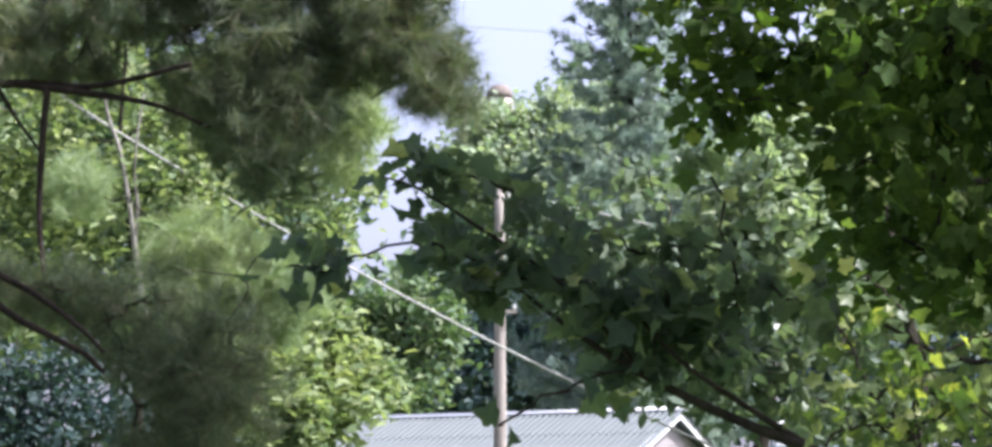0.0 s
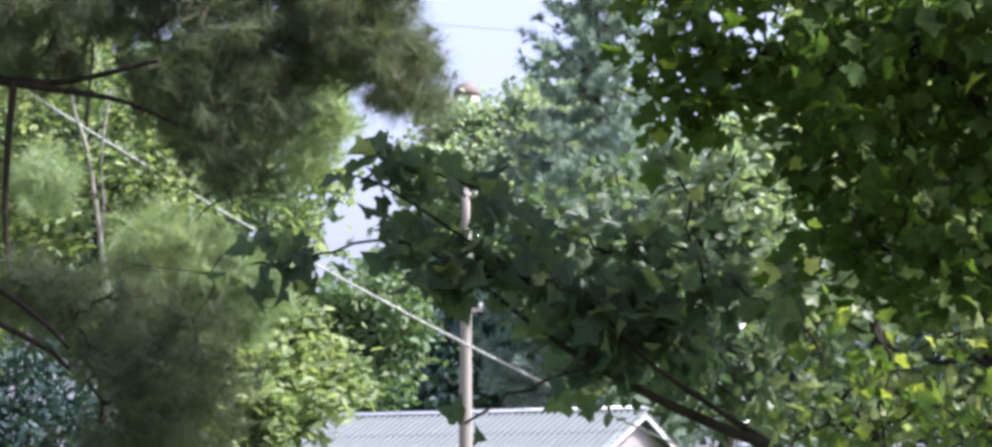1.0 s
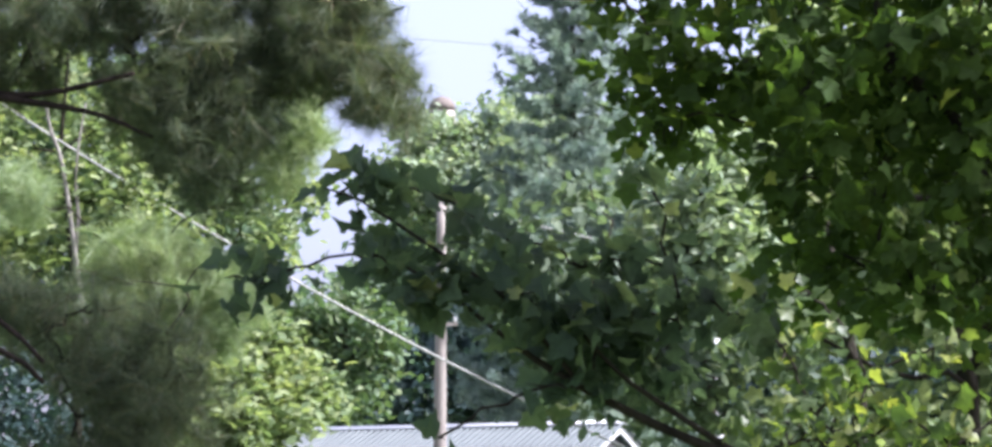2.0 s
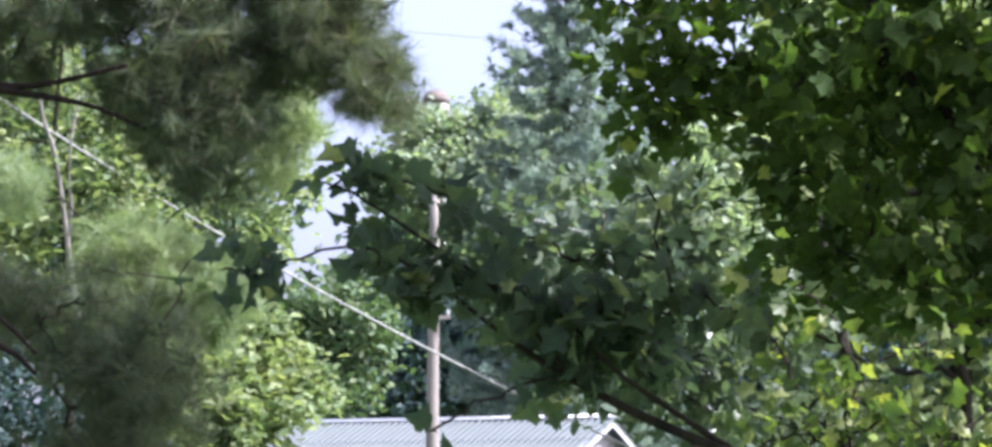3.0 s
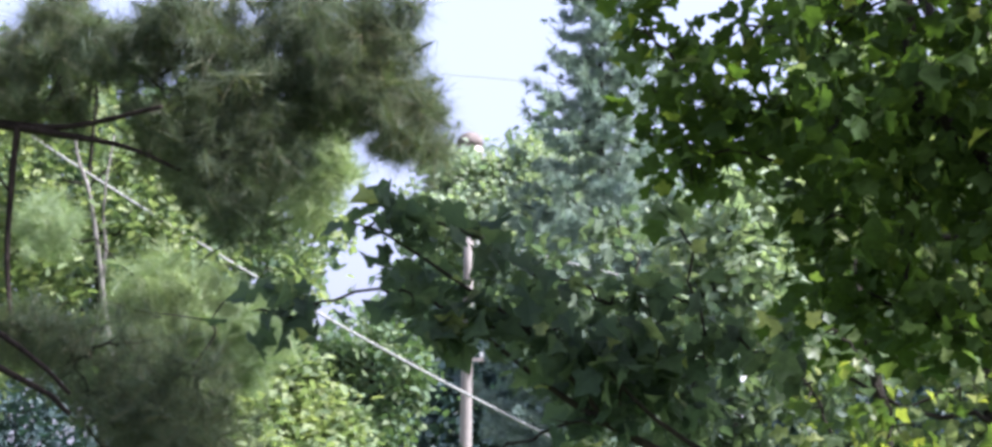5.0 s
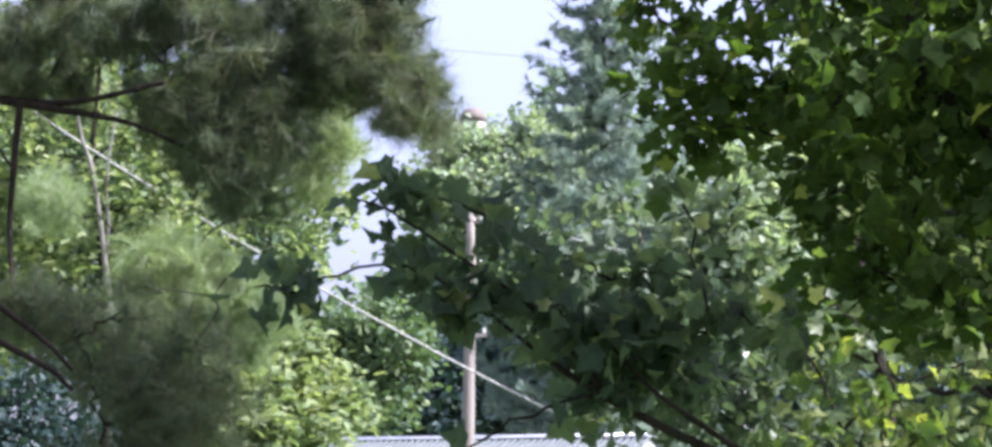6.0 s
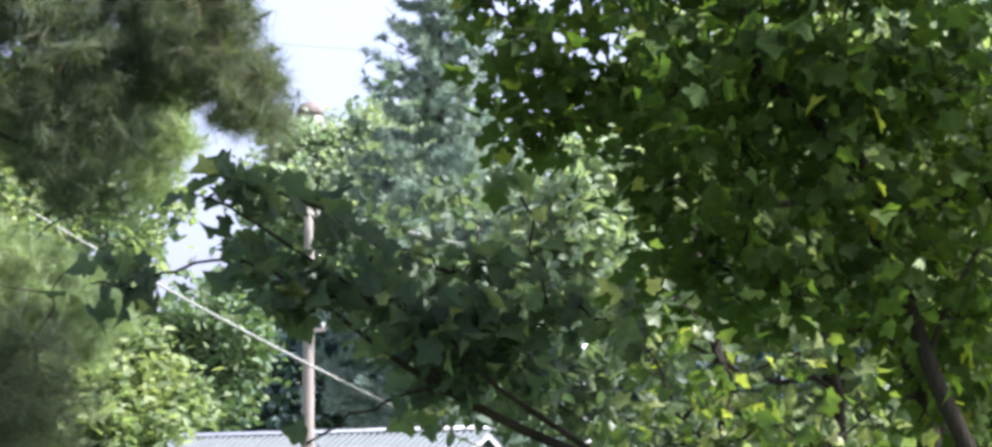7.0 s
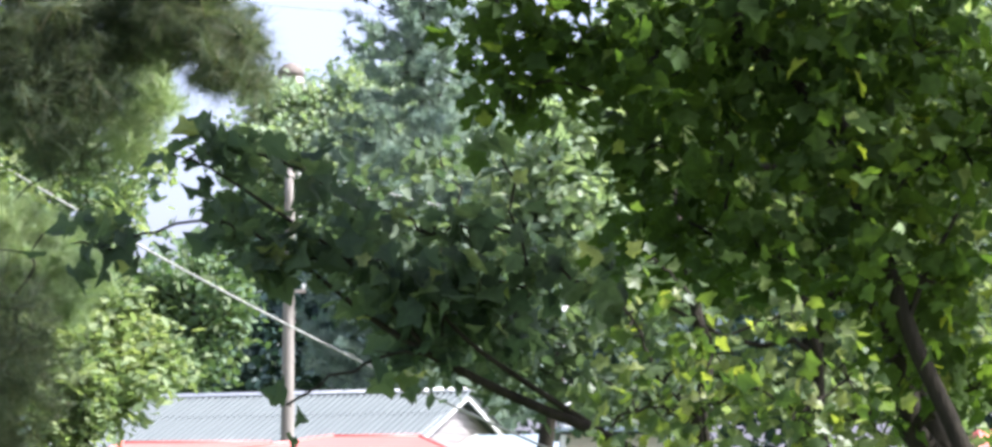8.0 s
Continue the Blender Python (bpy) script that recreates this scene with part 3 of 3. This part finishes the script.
tree("broadleaf_tree", "dull green tree in half shade beyond the cable", (-2.72, 84.00, 0), (-1.97, 84.00, 9.14), 0.24,
     [
    (-3.30, 84.00, 8.38, 1.13, 2.00, 0.94), (-1.97, 84.00, 8.76, 1.13, 2.00, 0.94),
    (-2.72, 84.00, 7.24, 1.32, 2.00, 1.13), (-1.21, 84.00, 7.81, 0.94, 2.00, 0.94),
    (-2.32, 83.00, 6.24, 1.31, 2.00, 0.93)], 25, oval_leaf(), leaf_far, bark_grey, 22, 26, 0.32, 0.3)

pale_tree = tree("broadleaf_tree", "pale sunlit tree with a thin grey trunk", (-3.09, 25.00, 0), (-3.18, 25.00, 6.65), 0.05,
     [
    (-4.22, 25.00, 4.93, 0.45, 0.70, 0.34), (-3.66, 25.00, 5.27, 0.34, 0.70, 0.34),
    (-3.14, 25.00, 4.81, 0.34, 0.70, 0.34), (-3.89, 25.50, 4.64, 0.40, 0.70, 0.29),
    (-2.63, 25.00, 4.76, 0.39, 0.70, 0.39), (-2.23, 25.00, 4.41, 0.28, 0.70, 0.28),
    (-4.21, 25.50, 6.05, 0.52, 0.70, 0.40), (-3.39, 25.50, 6.05, 0.46, 0.70, 0.34),
    (-2.81, 25.50, 5.52, 0.34, 0.70, 0.34), (-4.26, 25.00, 4.30, 0.34, 0.70, 0.22),
    (-3.47, 25.00, 4.24, 0.45, 0.70, 0.28), (-4.08, 25.00, 3.73, 0.45, 0.70, 0.34),
    (-2.11, 25.50, 5.64, 0.34, 0.70, 0.40), (-1.12, 25.50, 4.91, 0.32, 0.50, 0.15),
    (-1.29, 25.50, 4.47, 0.23, 0.50, 0.23)], 26, oval_leaf(), leaf_sunny, bark_grey, 150, 20, 0.11, 0.13, 0.8, start=0.5)

boughs(pale_tree, bark_pale,
       (0.034, 0.012, (-3.11, 25.00, 1.90), (-2.77, 24.55, 2.78), (-2.91, 24.55, 3.77), (-3.01, 24.55, 4.45), (-3.11, 24.55, 5.04), (-3.23, 24.55, 5.41), (-3.28, 24.55, 5.89)),
       (0.02, 0.008, (-2.98, 24.60, 4.22), (-2.96, 24.60, 4.55), (-2.99, 24.60, 4.83), (-2.97, 24.60, 5.17), (-2.91, 24.60, 5.57)))

tree("birch_tree", "slender birch with a pale trunk and few leaves", (-4.80, 30.00, 0), (-5.54, 30.00, 8.99), 0.045,
     [
    (-5.77, 30.00, 6.97, 0.40, 0.60, 0.34), (-5.10, 30.00, 7.46, 0.40, 0.60, 0.34),
    (-5.82, 30.00, 6.00, 0.34, 0.60, 0.34), (-4.94, 30.00, 6.28, 0.27, 0.50, 0.20)], 34, oval_leaf(), leaf_sunny, bark_pale, 60, 14, 0.13, 0.13, 0.8, start=0.6)

tree("broadleaf_tree", "tree below the pine limb, shade put into its dark green leaves", (-5.54, 34.00, 0), (-5.55, 34.00, 4.11), 0.12,
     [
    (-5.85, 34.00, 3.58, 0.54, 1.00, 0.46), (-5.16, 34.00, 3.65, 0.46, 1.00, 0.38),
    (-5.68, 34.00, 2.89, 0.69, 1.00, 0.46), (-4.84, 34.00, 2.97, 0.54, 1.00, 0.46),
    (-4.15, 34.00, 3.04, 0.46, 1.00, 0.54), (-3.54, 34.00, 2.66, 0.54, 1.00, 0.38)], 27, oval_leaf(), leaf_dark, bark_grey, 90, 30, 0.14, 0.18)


def spruce(name, label, base, height, low, reach, seed):
    """A conifer: whorls of boughs that sweep out and turn up at the tips, thick with short needles."""
    r, rng = random.Random(seed), np.random.default_rng(seed)
    thing = holder(name, base, 0, label=label, category="tree")
    bm = bmesh.new()
    tube(bm, [(0, 0, height * s / 10 - 0.05) for s in range(11)], [0.24 * (1 - s / 10.5) for s in range(11)], 10)
    part("trunk", bm, bark_grey, thing)
    places, ways = [], []
    z = low
    while z < height - 0.2:
        loose = z > 12.5  # the upper whorls stand apart and let the sky through
        out = reach * ((height - z) / (height - low)) ** 0.62
        spin = r.uniform(0, 6.28)
        for k in range(6):
            a = spin + k * 1.047 + r.uniform(-0.25, 0.25)
            ln = out * r.uniform(0.7, 1.12)
            d = Vector((math.cos(a), math.sin(a), 0))
            lp = [Vector((0, 0, z)) + d * ln * s + Vector((0, 0, ln * (-0.22 * math.sin(2.6 * s) + 0.2 * s * s))) for s in (0, 0.25, 0.5, 0.75, 1.0)]
            bm = bmesh.new()
            tube(bm, lp, [0.035, 0.03, 0.022, 0.014, 0.006], 5)
            part("bough", bm, bark_grey, thing)
            for q in range(int((8 if loose else 11) * ln)):
                s = r.uniform(0.05, 1.0) ** (1.0 if loose else 0.8)
                i = min(3, int(s * 4))
                p = lp[i].lerp(lp[i + 1], s * 4 - i)
                side = Vector((-d.y, d.x, 0)) * r.uniform(-1, 1) * (0.2 if loose else 0.32) * ln * (1.05 - s)
                hang = r.uniform(-0.12, 0.1) if loose else r.uniform(-0.25, 0.12)
                for _ in range(3):
                    places.append(p + side + Vector((r.gauss(0, 0.1), r.gauss(0, 0.1), hang + r.gauss(0, 0.07))))
                    ways.append(d * 0.8 + side.normalized() * 0.5 + Vector((0, 0, 0.45)))
        z += 0.6 if loose else 0.42
    places = np.array([tuple(p) for p in places])
    strewn("crown", needle_tuft(random.Random(3), 20, 1.0, 0.05), places, rng.uniform(0.7, 1.3, len(places)) * 0.3, rng, leaf_blue, thing, 0.1, 0.0, np.array([tuple(w) for w in ways]))


spruce("spruce_tree", "blue-green spruce standing against the sky", (4.40, 78.00, 0), 22.5, 5.0, 3.7, 28)

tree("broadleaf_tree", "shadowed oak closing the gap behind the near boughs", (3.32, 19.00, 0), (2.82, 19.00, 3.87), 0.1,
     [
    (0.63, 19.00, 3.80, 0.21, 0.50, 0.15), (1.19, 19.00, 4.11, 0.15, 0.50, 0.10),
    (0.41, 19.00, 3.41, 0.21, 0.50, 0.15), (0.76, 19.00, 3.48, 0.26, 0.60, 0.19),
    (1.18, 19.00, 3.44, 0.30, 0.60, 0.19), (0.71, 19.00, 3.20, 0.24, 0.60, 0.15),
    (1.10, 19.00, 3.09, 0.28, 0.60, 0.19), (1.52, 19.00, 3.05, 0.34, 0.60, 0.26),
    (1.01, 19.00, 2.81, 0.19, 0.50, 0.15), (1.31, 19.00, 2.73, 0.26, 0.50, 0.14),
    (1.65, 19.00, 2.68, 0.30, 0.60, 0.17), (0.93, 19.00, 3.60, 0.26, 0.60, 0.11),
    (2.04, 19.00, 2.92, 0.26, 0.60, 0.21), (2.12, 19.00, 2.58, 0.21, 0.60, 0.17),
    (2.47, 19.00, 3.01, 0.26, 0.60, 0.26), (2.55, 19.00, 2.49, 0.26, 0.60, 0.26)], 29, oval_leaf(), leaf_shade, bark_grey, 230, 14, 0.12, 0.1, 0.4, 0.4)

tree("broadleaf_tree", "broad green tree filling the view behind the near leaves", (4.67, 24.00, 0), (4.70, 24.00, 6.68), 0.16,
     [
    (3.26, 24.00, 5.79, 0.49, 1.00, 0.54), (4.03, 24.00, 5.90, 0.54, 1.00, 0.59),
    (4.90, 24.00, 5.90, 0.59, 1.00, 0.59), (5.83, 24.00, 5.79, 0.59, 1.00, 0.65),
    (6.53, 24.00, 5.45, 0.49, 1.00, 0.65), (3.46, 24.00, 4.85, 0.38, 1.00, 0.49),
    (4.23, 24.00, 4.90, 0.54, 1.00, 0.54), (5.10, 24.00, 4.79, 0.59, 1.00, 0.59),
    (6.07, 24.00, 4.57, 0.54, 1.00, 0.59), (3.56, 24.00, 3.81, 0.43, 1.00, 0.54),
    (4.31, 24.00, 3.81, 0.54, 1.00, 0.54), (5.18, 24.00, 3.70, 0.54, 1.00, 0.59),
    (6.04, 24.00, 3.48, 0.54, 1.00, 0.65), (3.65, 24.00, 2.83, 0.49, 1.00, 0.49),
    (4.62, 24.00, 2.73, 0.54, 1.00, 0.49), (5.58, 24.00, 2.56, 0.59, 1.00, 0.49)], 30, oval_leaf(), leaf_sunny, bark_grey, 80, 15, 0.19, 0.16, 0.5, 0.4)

# ---- the pine ----
pine_tuft = needle_tuft(random.Random(5), 60, 1.35, 0.0085)
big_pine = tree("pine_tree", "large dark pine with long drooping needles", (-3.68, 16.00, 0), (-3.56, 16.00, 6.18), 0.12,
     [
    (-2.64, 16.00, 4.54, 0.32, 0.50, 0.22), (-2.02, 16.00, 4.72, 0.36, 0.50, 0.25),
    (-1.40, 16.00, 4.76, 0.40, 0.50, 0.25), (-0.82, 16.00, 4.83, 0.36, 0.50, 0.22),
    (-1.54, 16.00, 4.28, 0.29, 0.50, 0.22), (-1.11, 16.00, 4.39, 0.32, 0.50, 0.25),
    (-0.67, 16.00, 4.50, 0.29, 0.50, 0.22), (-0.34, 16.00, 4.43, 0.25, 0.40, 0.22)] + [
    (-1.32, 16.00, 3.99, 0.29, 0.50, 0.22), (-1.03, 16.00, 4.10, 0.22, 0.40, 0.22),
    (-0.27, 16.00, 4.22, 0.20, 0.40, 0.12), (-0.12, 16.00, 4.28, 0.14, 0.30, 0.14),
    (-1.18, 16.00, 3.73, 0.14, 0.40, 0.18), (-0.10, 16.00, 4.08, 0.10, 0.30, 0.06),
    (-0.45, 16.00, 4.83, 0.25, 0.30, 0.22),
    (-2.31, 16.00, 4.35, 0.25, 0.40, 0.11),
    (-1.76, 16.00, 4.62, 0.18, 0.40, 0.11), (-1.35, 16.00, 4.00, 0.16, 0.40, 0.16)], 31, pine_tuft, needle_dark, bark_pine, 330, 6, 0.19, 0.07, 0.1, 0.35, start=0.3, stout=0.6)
boughs(big_pine, bark_pine,
       (0.04, 0.012, (-3.71, 16.00, 4.06), (-3.00, 15.60, 4.14), (-2.59, 15.70, 4.20), (-2.12, 15.70, 4.18), (-1.57, 15.50, 4.27)),
       (0.026, 0.01, (-2.59, 15.70, 4.20), (-2.12, 15.70, 4.13), (-1.80, 15.70, 4.07), (-1.48, 15.70, 3.94)),
       (0.022, 0.014, (-2.40, 15.70, 4.19), (-2.43, 15.70, 3.83), (-2.44, 15.70, 3.44), (-2.37, 15.50, 3.03)),
       (0.014, 0.008, (-2.69, 15.70, 4.19), (-2.58, 15.70, 4.01), (-2.44, 15.70, 3.81)))
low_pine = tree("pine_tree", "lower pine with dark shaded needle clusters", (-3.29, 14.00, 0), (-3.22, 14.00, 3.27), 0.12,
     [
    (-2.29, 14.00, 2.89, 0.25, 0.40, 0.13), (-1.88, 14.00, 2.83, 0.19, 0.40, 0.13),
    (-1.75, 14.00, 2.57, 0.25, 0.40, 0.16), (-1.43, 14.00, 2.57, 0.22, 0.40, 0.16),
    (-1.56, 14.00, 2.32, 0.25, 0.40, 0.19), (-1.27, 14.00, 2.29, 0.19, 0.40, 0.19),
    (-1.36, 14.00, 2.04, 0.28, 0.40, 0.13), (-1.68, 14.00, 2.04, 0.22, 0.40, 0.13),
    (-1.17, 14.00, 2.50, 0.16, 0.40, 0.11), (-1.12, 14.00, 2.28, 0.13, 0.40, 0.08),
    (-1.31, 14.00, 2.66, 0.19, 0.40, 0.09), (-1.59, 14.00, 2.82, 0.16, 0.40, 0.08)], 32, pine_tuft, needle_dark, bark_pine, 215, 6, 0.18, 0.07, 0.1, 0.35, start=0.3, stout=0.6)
boughs(low_pine, bark_pine,
       (0.026, 0.01, (-3.25, 14.00, 3.12), (-2.76, 13.45, 3.13), (-2.49, 13.45, 3.02), (-2.28, 13.45, 2.90), (-2.09, 13.45, 2.79), (-1.89, 13.45, 2.64), (-1.77, 13.45, 2.52)),
       (0.026, 0.012, (-3.26, 14.00, 2.86), (-2.63, 13.40, 2.94), (-2.39, 13.40, 2.83), (-2.19, 13.40, 2.69), (-2.01, 13.40, 2.59), (-1.86, 13.40, 2.51), (-1.76, 13.40, 2.42)))
young_pine = tree("pine_tree", "young pine, its light green needles coloured as if sunlit", (-1.82, 20.00, 0), (-1.78, 20.00, 3.85), 0.05,
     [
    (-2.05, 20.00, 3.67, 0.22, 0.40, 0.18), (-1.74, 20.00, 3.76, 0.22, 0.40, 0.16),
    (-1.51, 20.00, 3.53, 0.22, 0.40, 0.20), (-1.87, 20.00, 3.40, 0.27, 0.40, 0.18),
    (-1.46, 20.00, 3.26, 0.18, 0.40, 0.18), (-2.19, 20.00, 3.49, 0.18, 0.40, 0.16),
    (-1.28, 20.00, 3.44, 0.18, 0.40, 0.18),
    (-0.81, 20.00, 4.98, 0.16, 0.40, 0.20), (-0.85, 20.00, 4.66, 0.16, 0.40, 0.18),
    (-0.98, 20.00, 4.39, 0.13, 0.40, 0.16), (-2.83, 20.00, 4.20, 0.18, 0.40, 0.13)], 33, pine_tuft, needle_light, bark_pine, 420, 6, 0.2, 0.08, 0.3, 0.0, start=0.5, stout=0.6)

boughs(young_pine, bark_pine, (0.01, 0.005, (-1.73, 19.50, 3.13), (-1.57, 19.40, 3.34), (-1.59, 19.40, 3.45), (-1.51, 19.40, 3.58)), (0.007, 0.003, (-1.59, 19.40, 3.44), (-1.86, 19.40, 3.48), (-2.12, 19.40, 3.51)))

# ---- the near broadleaf trees with lobed leaves ----
gum = lobed_leaf()
near_tree = tree("lobed_leaf_tree", "near tree with large lobed green leaves, half in shade", (3.50, 11.00, 0), (1.81, 11.00, 4.18), 0.085,
     [
    (2.12, 10.50, 3.43, 0.24, 0.60, 0.24), (2.48, 10.50, 3.38, 0.26, 0.60, 0.26),
    (2.09, 10.50, 3.00, 0.17, 0.50, 0.15), (2.44, 10.50, 2.90, 0.19, 0.50, 0.17),
    (2.22, 10.50, 2.57, 0.21, 0.50, 0.19), (2.60, 10.50, 2.52, 0.19, 0.50, 0.21),
    (2.78, 10.50, 3.09, 0.19, 0.50, 0.33), (2.20, 10.50, 3.80, 0.38, 0.50, 0.12),
    (2.47, 10.80, 2.25, 0.17, 0.40, 0.15), (2.76, 10.80, 2.11, 0.15, 0.40, 0.19)], 41, gum, leaf_olive, bark_grey, 360, 8, 0.088, 0.09, 0.25, 0.5, stout=0.6, singles=280, single=leaf_olive_single)
tree("lobed_leaf_tree", "leafy lobed-leaf tree catching the sun in its crown", (3.80, 11.60, 0), (1.85, 11.60, 4.27), 0.07,
     [
    (0.85, 11.00, 3.57, 0.06, 0.30, 0.11), (0.79, 11.00, 3.85, 0.10, 0.30, 0.10),
    (0.99, 11.00, 3.57, 0.14, 0.40, 0.11), (1.27, 11.00, 3.48, 0.16, 0.50, 0.14),
    (1.47, 10.50, 3.38, 0.21, 0.60, 0.21), (1.78, 10.50, 3.43, 0.24, 0.60, 0.24),
    (0.99, 11.00, 3.32, 0.15, 0.40, 0.12), (1.54, 11.00, 3.09, 0.15, 0.50, 0.20),
    (1.75, 10.50, 3.05, 0.15, 0.50, 0.14), (1.66, 11.00, 2.71, 0.20, 0.50, 0.17),
    (1.89, 10.50, 2.61, 0.21, 0.50, 0.19), (1.57, 10.50, 3.80, 0.35, 0.50, 0.12),
    (1.20, 11.00, 3.85, 0.15, 0.40, 0.09)], 45, gum, leaf_olive, bark_grey, 430, 8, 0.088, 0.09, 0.25, 0.5, stout=0.6, singles=280, single=leaf_olive_single)
boughs(near_tree, bark_grey,
       (0.04, 0.024, (2.99, 10.95, 1.20), (2.70, 10.35, 1.67), (2.55, 10.35, 1.99), (2.40, 10.35, 2.34), (2.32, 10.40, 2.63), (2.20, 10.60, 2.96), (2.04, 10.50, 3.26)),
       (0.024, 0.03, (2.04, 10.50, 3.26), (1.84, 10.40, 3.41), (1.75, 10.35, 3.62), (1.73, 10.35, 3.89)),
       (0.014, 0.006, (2.40, 10.35, 2.34), (2.48, 10.30, 2.55), (2.60, 10.30, 2.76)))
low_boughs = tree("lobed_leaf_tree", "low boughs with dark lobed leaves reaching over the roof", (2.47, 12.00, 0), (2.32, 12.00, 2.95), 0.06,
     [
    (-0.28, 12.00, 3.18, 0.12, 0.15, 0.05), (0.10, 12.00, 2.10, 0.16, 0.05, 0.02),
    (-0.78, 12.00, 2.79, 0.06, 0.05, 0.02), (-0.04, 12.00, 3.17, 0.13, 0.20, 0.06),
    (0.18, 12.00, 3.10, 0.13, 0.20, 0.06), (-0.33, 12.00, 3.14, 0.10, 0.20, 0.03),
    (-0.17, 12.00, 2.88, 0.16, 0.20, 0.09), (0.04, 12.00, 2.79, 0.13, 0.20, 0.06),
    (-0.58, 12.00, 2.80, 0.06, 0.10, 0.06), (0.37, 12.00, 2.96, 0.13, 0.30, 0.07),
    (0.72, 12.00, 2.83, 0.13, 0.30, 0.09)] + [
    (0.29, 12.00, 2.73, 0.15, 0.40, 0.08),
    (0.59, 12.00, 2.65, 0.18, 0.40, 0.13), (0.66, 12.50, 2.47, 0.17, 0.40, 0.13),
    (0.83, 12.00, 2.62, 0.19, 0.40, 0.16), (0.84, 12.50, 2.46, 0.20, 0.40, 0.09),
    (1.07, 12.50, 2.47, 0.15, 0.40, 0.15), (1.50, 12.00, 2.57, 0.14, 0.40, 0.15),
    (0.11, 12.00, 2.69, 0.08, 0.10, 0.09), (0.56, 12.00, 2.32, 0.11, 0.20, 0.05),
    (0.74, 12.00, 2.31, 0.11, 0.20, 0.05), (-0.61, 12.00, 2.75, 0.11, 0.10, 0.04),
    (0.91, 12.00, 2.86, 0.09, 0.30, 0.07), (1.13, 12.00, 2.70, 0.16, 0.30, 0.11),
    (1.02, 12.00, 3.16, 0.06, 0.20, 0.04)], 42, gum, leaf_gum, bark_grey, 260, 6, 0.122, 0.07, 0.25, 0.5, stout=0.6, singles=290, single=leaf_gum_single)
boughs(low_boughs, bark_grey,
       (0.036, 0.008, (2.41, 12.00, 1.35), (1.94, 12.10, 1.68), (1.51, 12.10, 1.95), (1.10, 12.10, 2.13), (0.72, 12.10, 2.32), (0.45, 12.10, 2.49), (0.13, 12.10, 2.74)),
       (0.02, 0.006, (1.51, 12.10, 1.95), (1.27, 12.10, 2.11), (0.93, 12.00, 2.33), (0.72, 12.00, 2.54)),
       (0.012, 0.004, (0.72, 12.10, 2.32), (0.40, 12.00, 2.68), (0.02, 12.00, 2.95), (-0.23, 12.00, 3.11), (-0.39, 12.00, 3.17)))
tree("lobed_leaf_tree", "sapling with yellow-green leaves glowing in the sun", (1.57, 9.30, 0), (1.45, 9.20, 2.18), 0.018,
     [
    (1.19, 9.00, 2.25, 0.10, 0.30, 0.08), (1.27, 9.00, 2.06, 0.12, 0.30, 0.08),
    (1.14, 9.00, 1.94, 0.12, 0.30, 0.08), (1.39, 9.00, 1.94, 0.14, 0.30, 0.10),
    (1.57, 9.00, 2.04, 0.12, 0.30, 0.10), (1.73, 9.00, 1.94, 0.14, 0.30, 0.10),
    (1.45, 9.00, 2.14, 0.10, 0.30, 0.08), (1.89, 9.00, 2.06, 0.10, 0.30, 0.10),
    (1.26, 9.00, 2.45, 0.08, 0.20, 0.06), (1.38, 9.00, 2.33, 0.08, 0.20, 0.06),
    (1.16, 9.00, 2.29, 0.06, 0.20, 0.04), (1.67, 9.00, 2.27, 0.09, 0.20, 0.05)], 43, gum, leaf_sunlit, bark_grey, 420, 6, 0.058, 0.06, 0.25, 0.5, singles=190, single=leaf_sunlit_single)
# Out of view; added only to keep the sun off the near boughs.
tree("lobed_leaf_tree", "unseen tall tree, added so that its crown shades the boughs", (7.2, 11.4, 0), (5.0, 11.2, 11.0), 0.22,
     [(4.7, 10.1, 6.1, 1.2, 0.9, 0.4), (1.6, 11.3, 6.0, 1.3, 1.2, 0.6), (3.2, 11.2, 7.0, 1.4, 1.4, 0.7), (2.2, 11.5, 8.0, 1.4, 1.3, 0.7), (5.0, 11.3, 8.2, 1.6, 1.5, 0.9), (3.8, 11.0, 9.6, 1.5, 1.4, 0.8), (6.6, 11.5, 7.0, 1.4, 1.4, 0.8), (5.2, 11.2, 10.6, 1.4, 1.3, 0.8), (0.7, 11.6, 5.7, 1.2, 1.2, 0.45), (-0.6, 11.6, 5.9, 1.0, 1.0, 0.4)], 44, gum, leaf_gum, bark_grey, 200, 9, 0.15, 0.2, 0.4, 0.4)
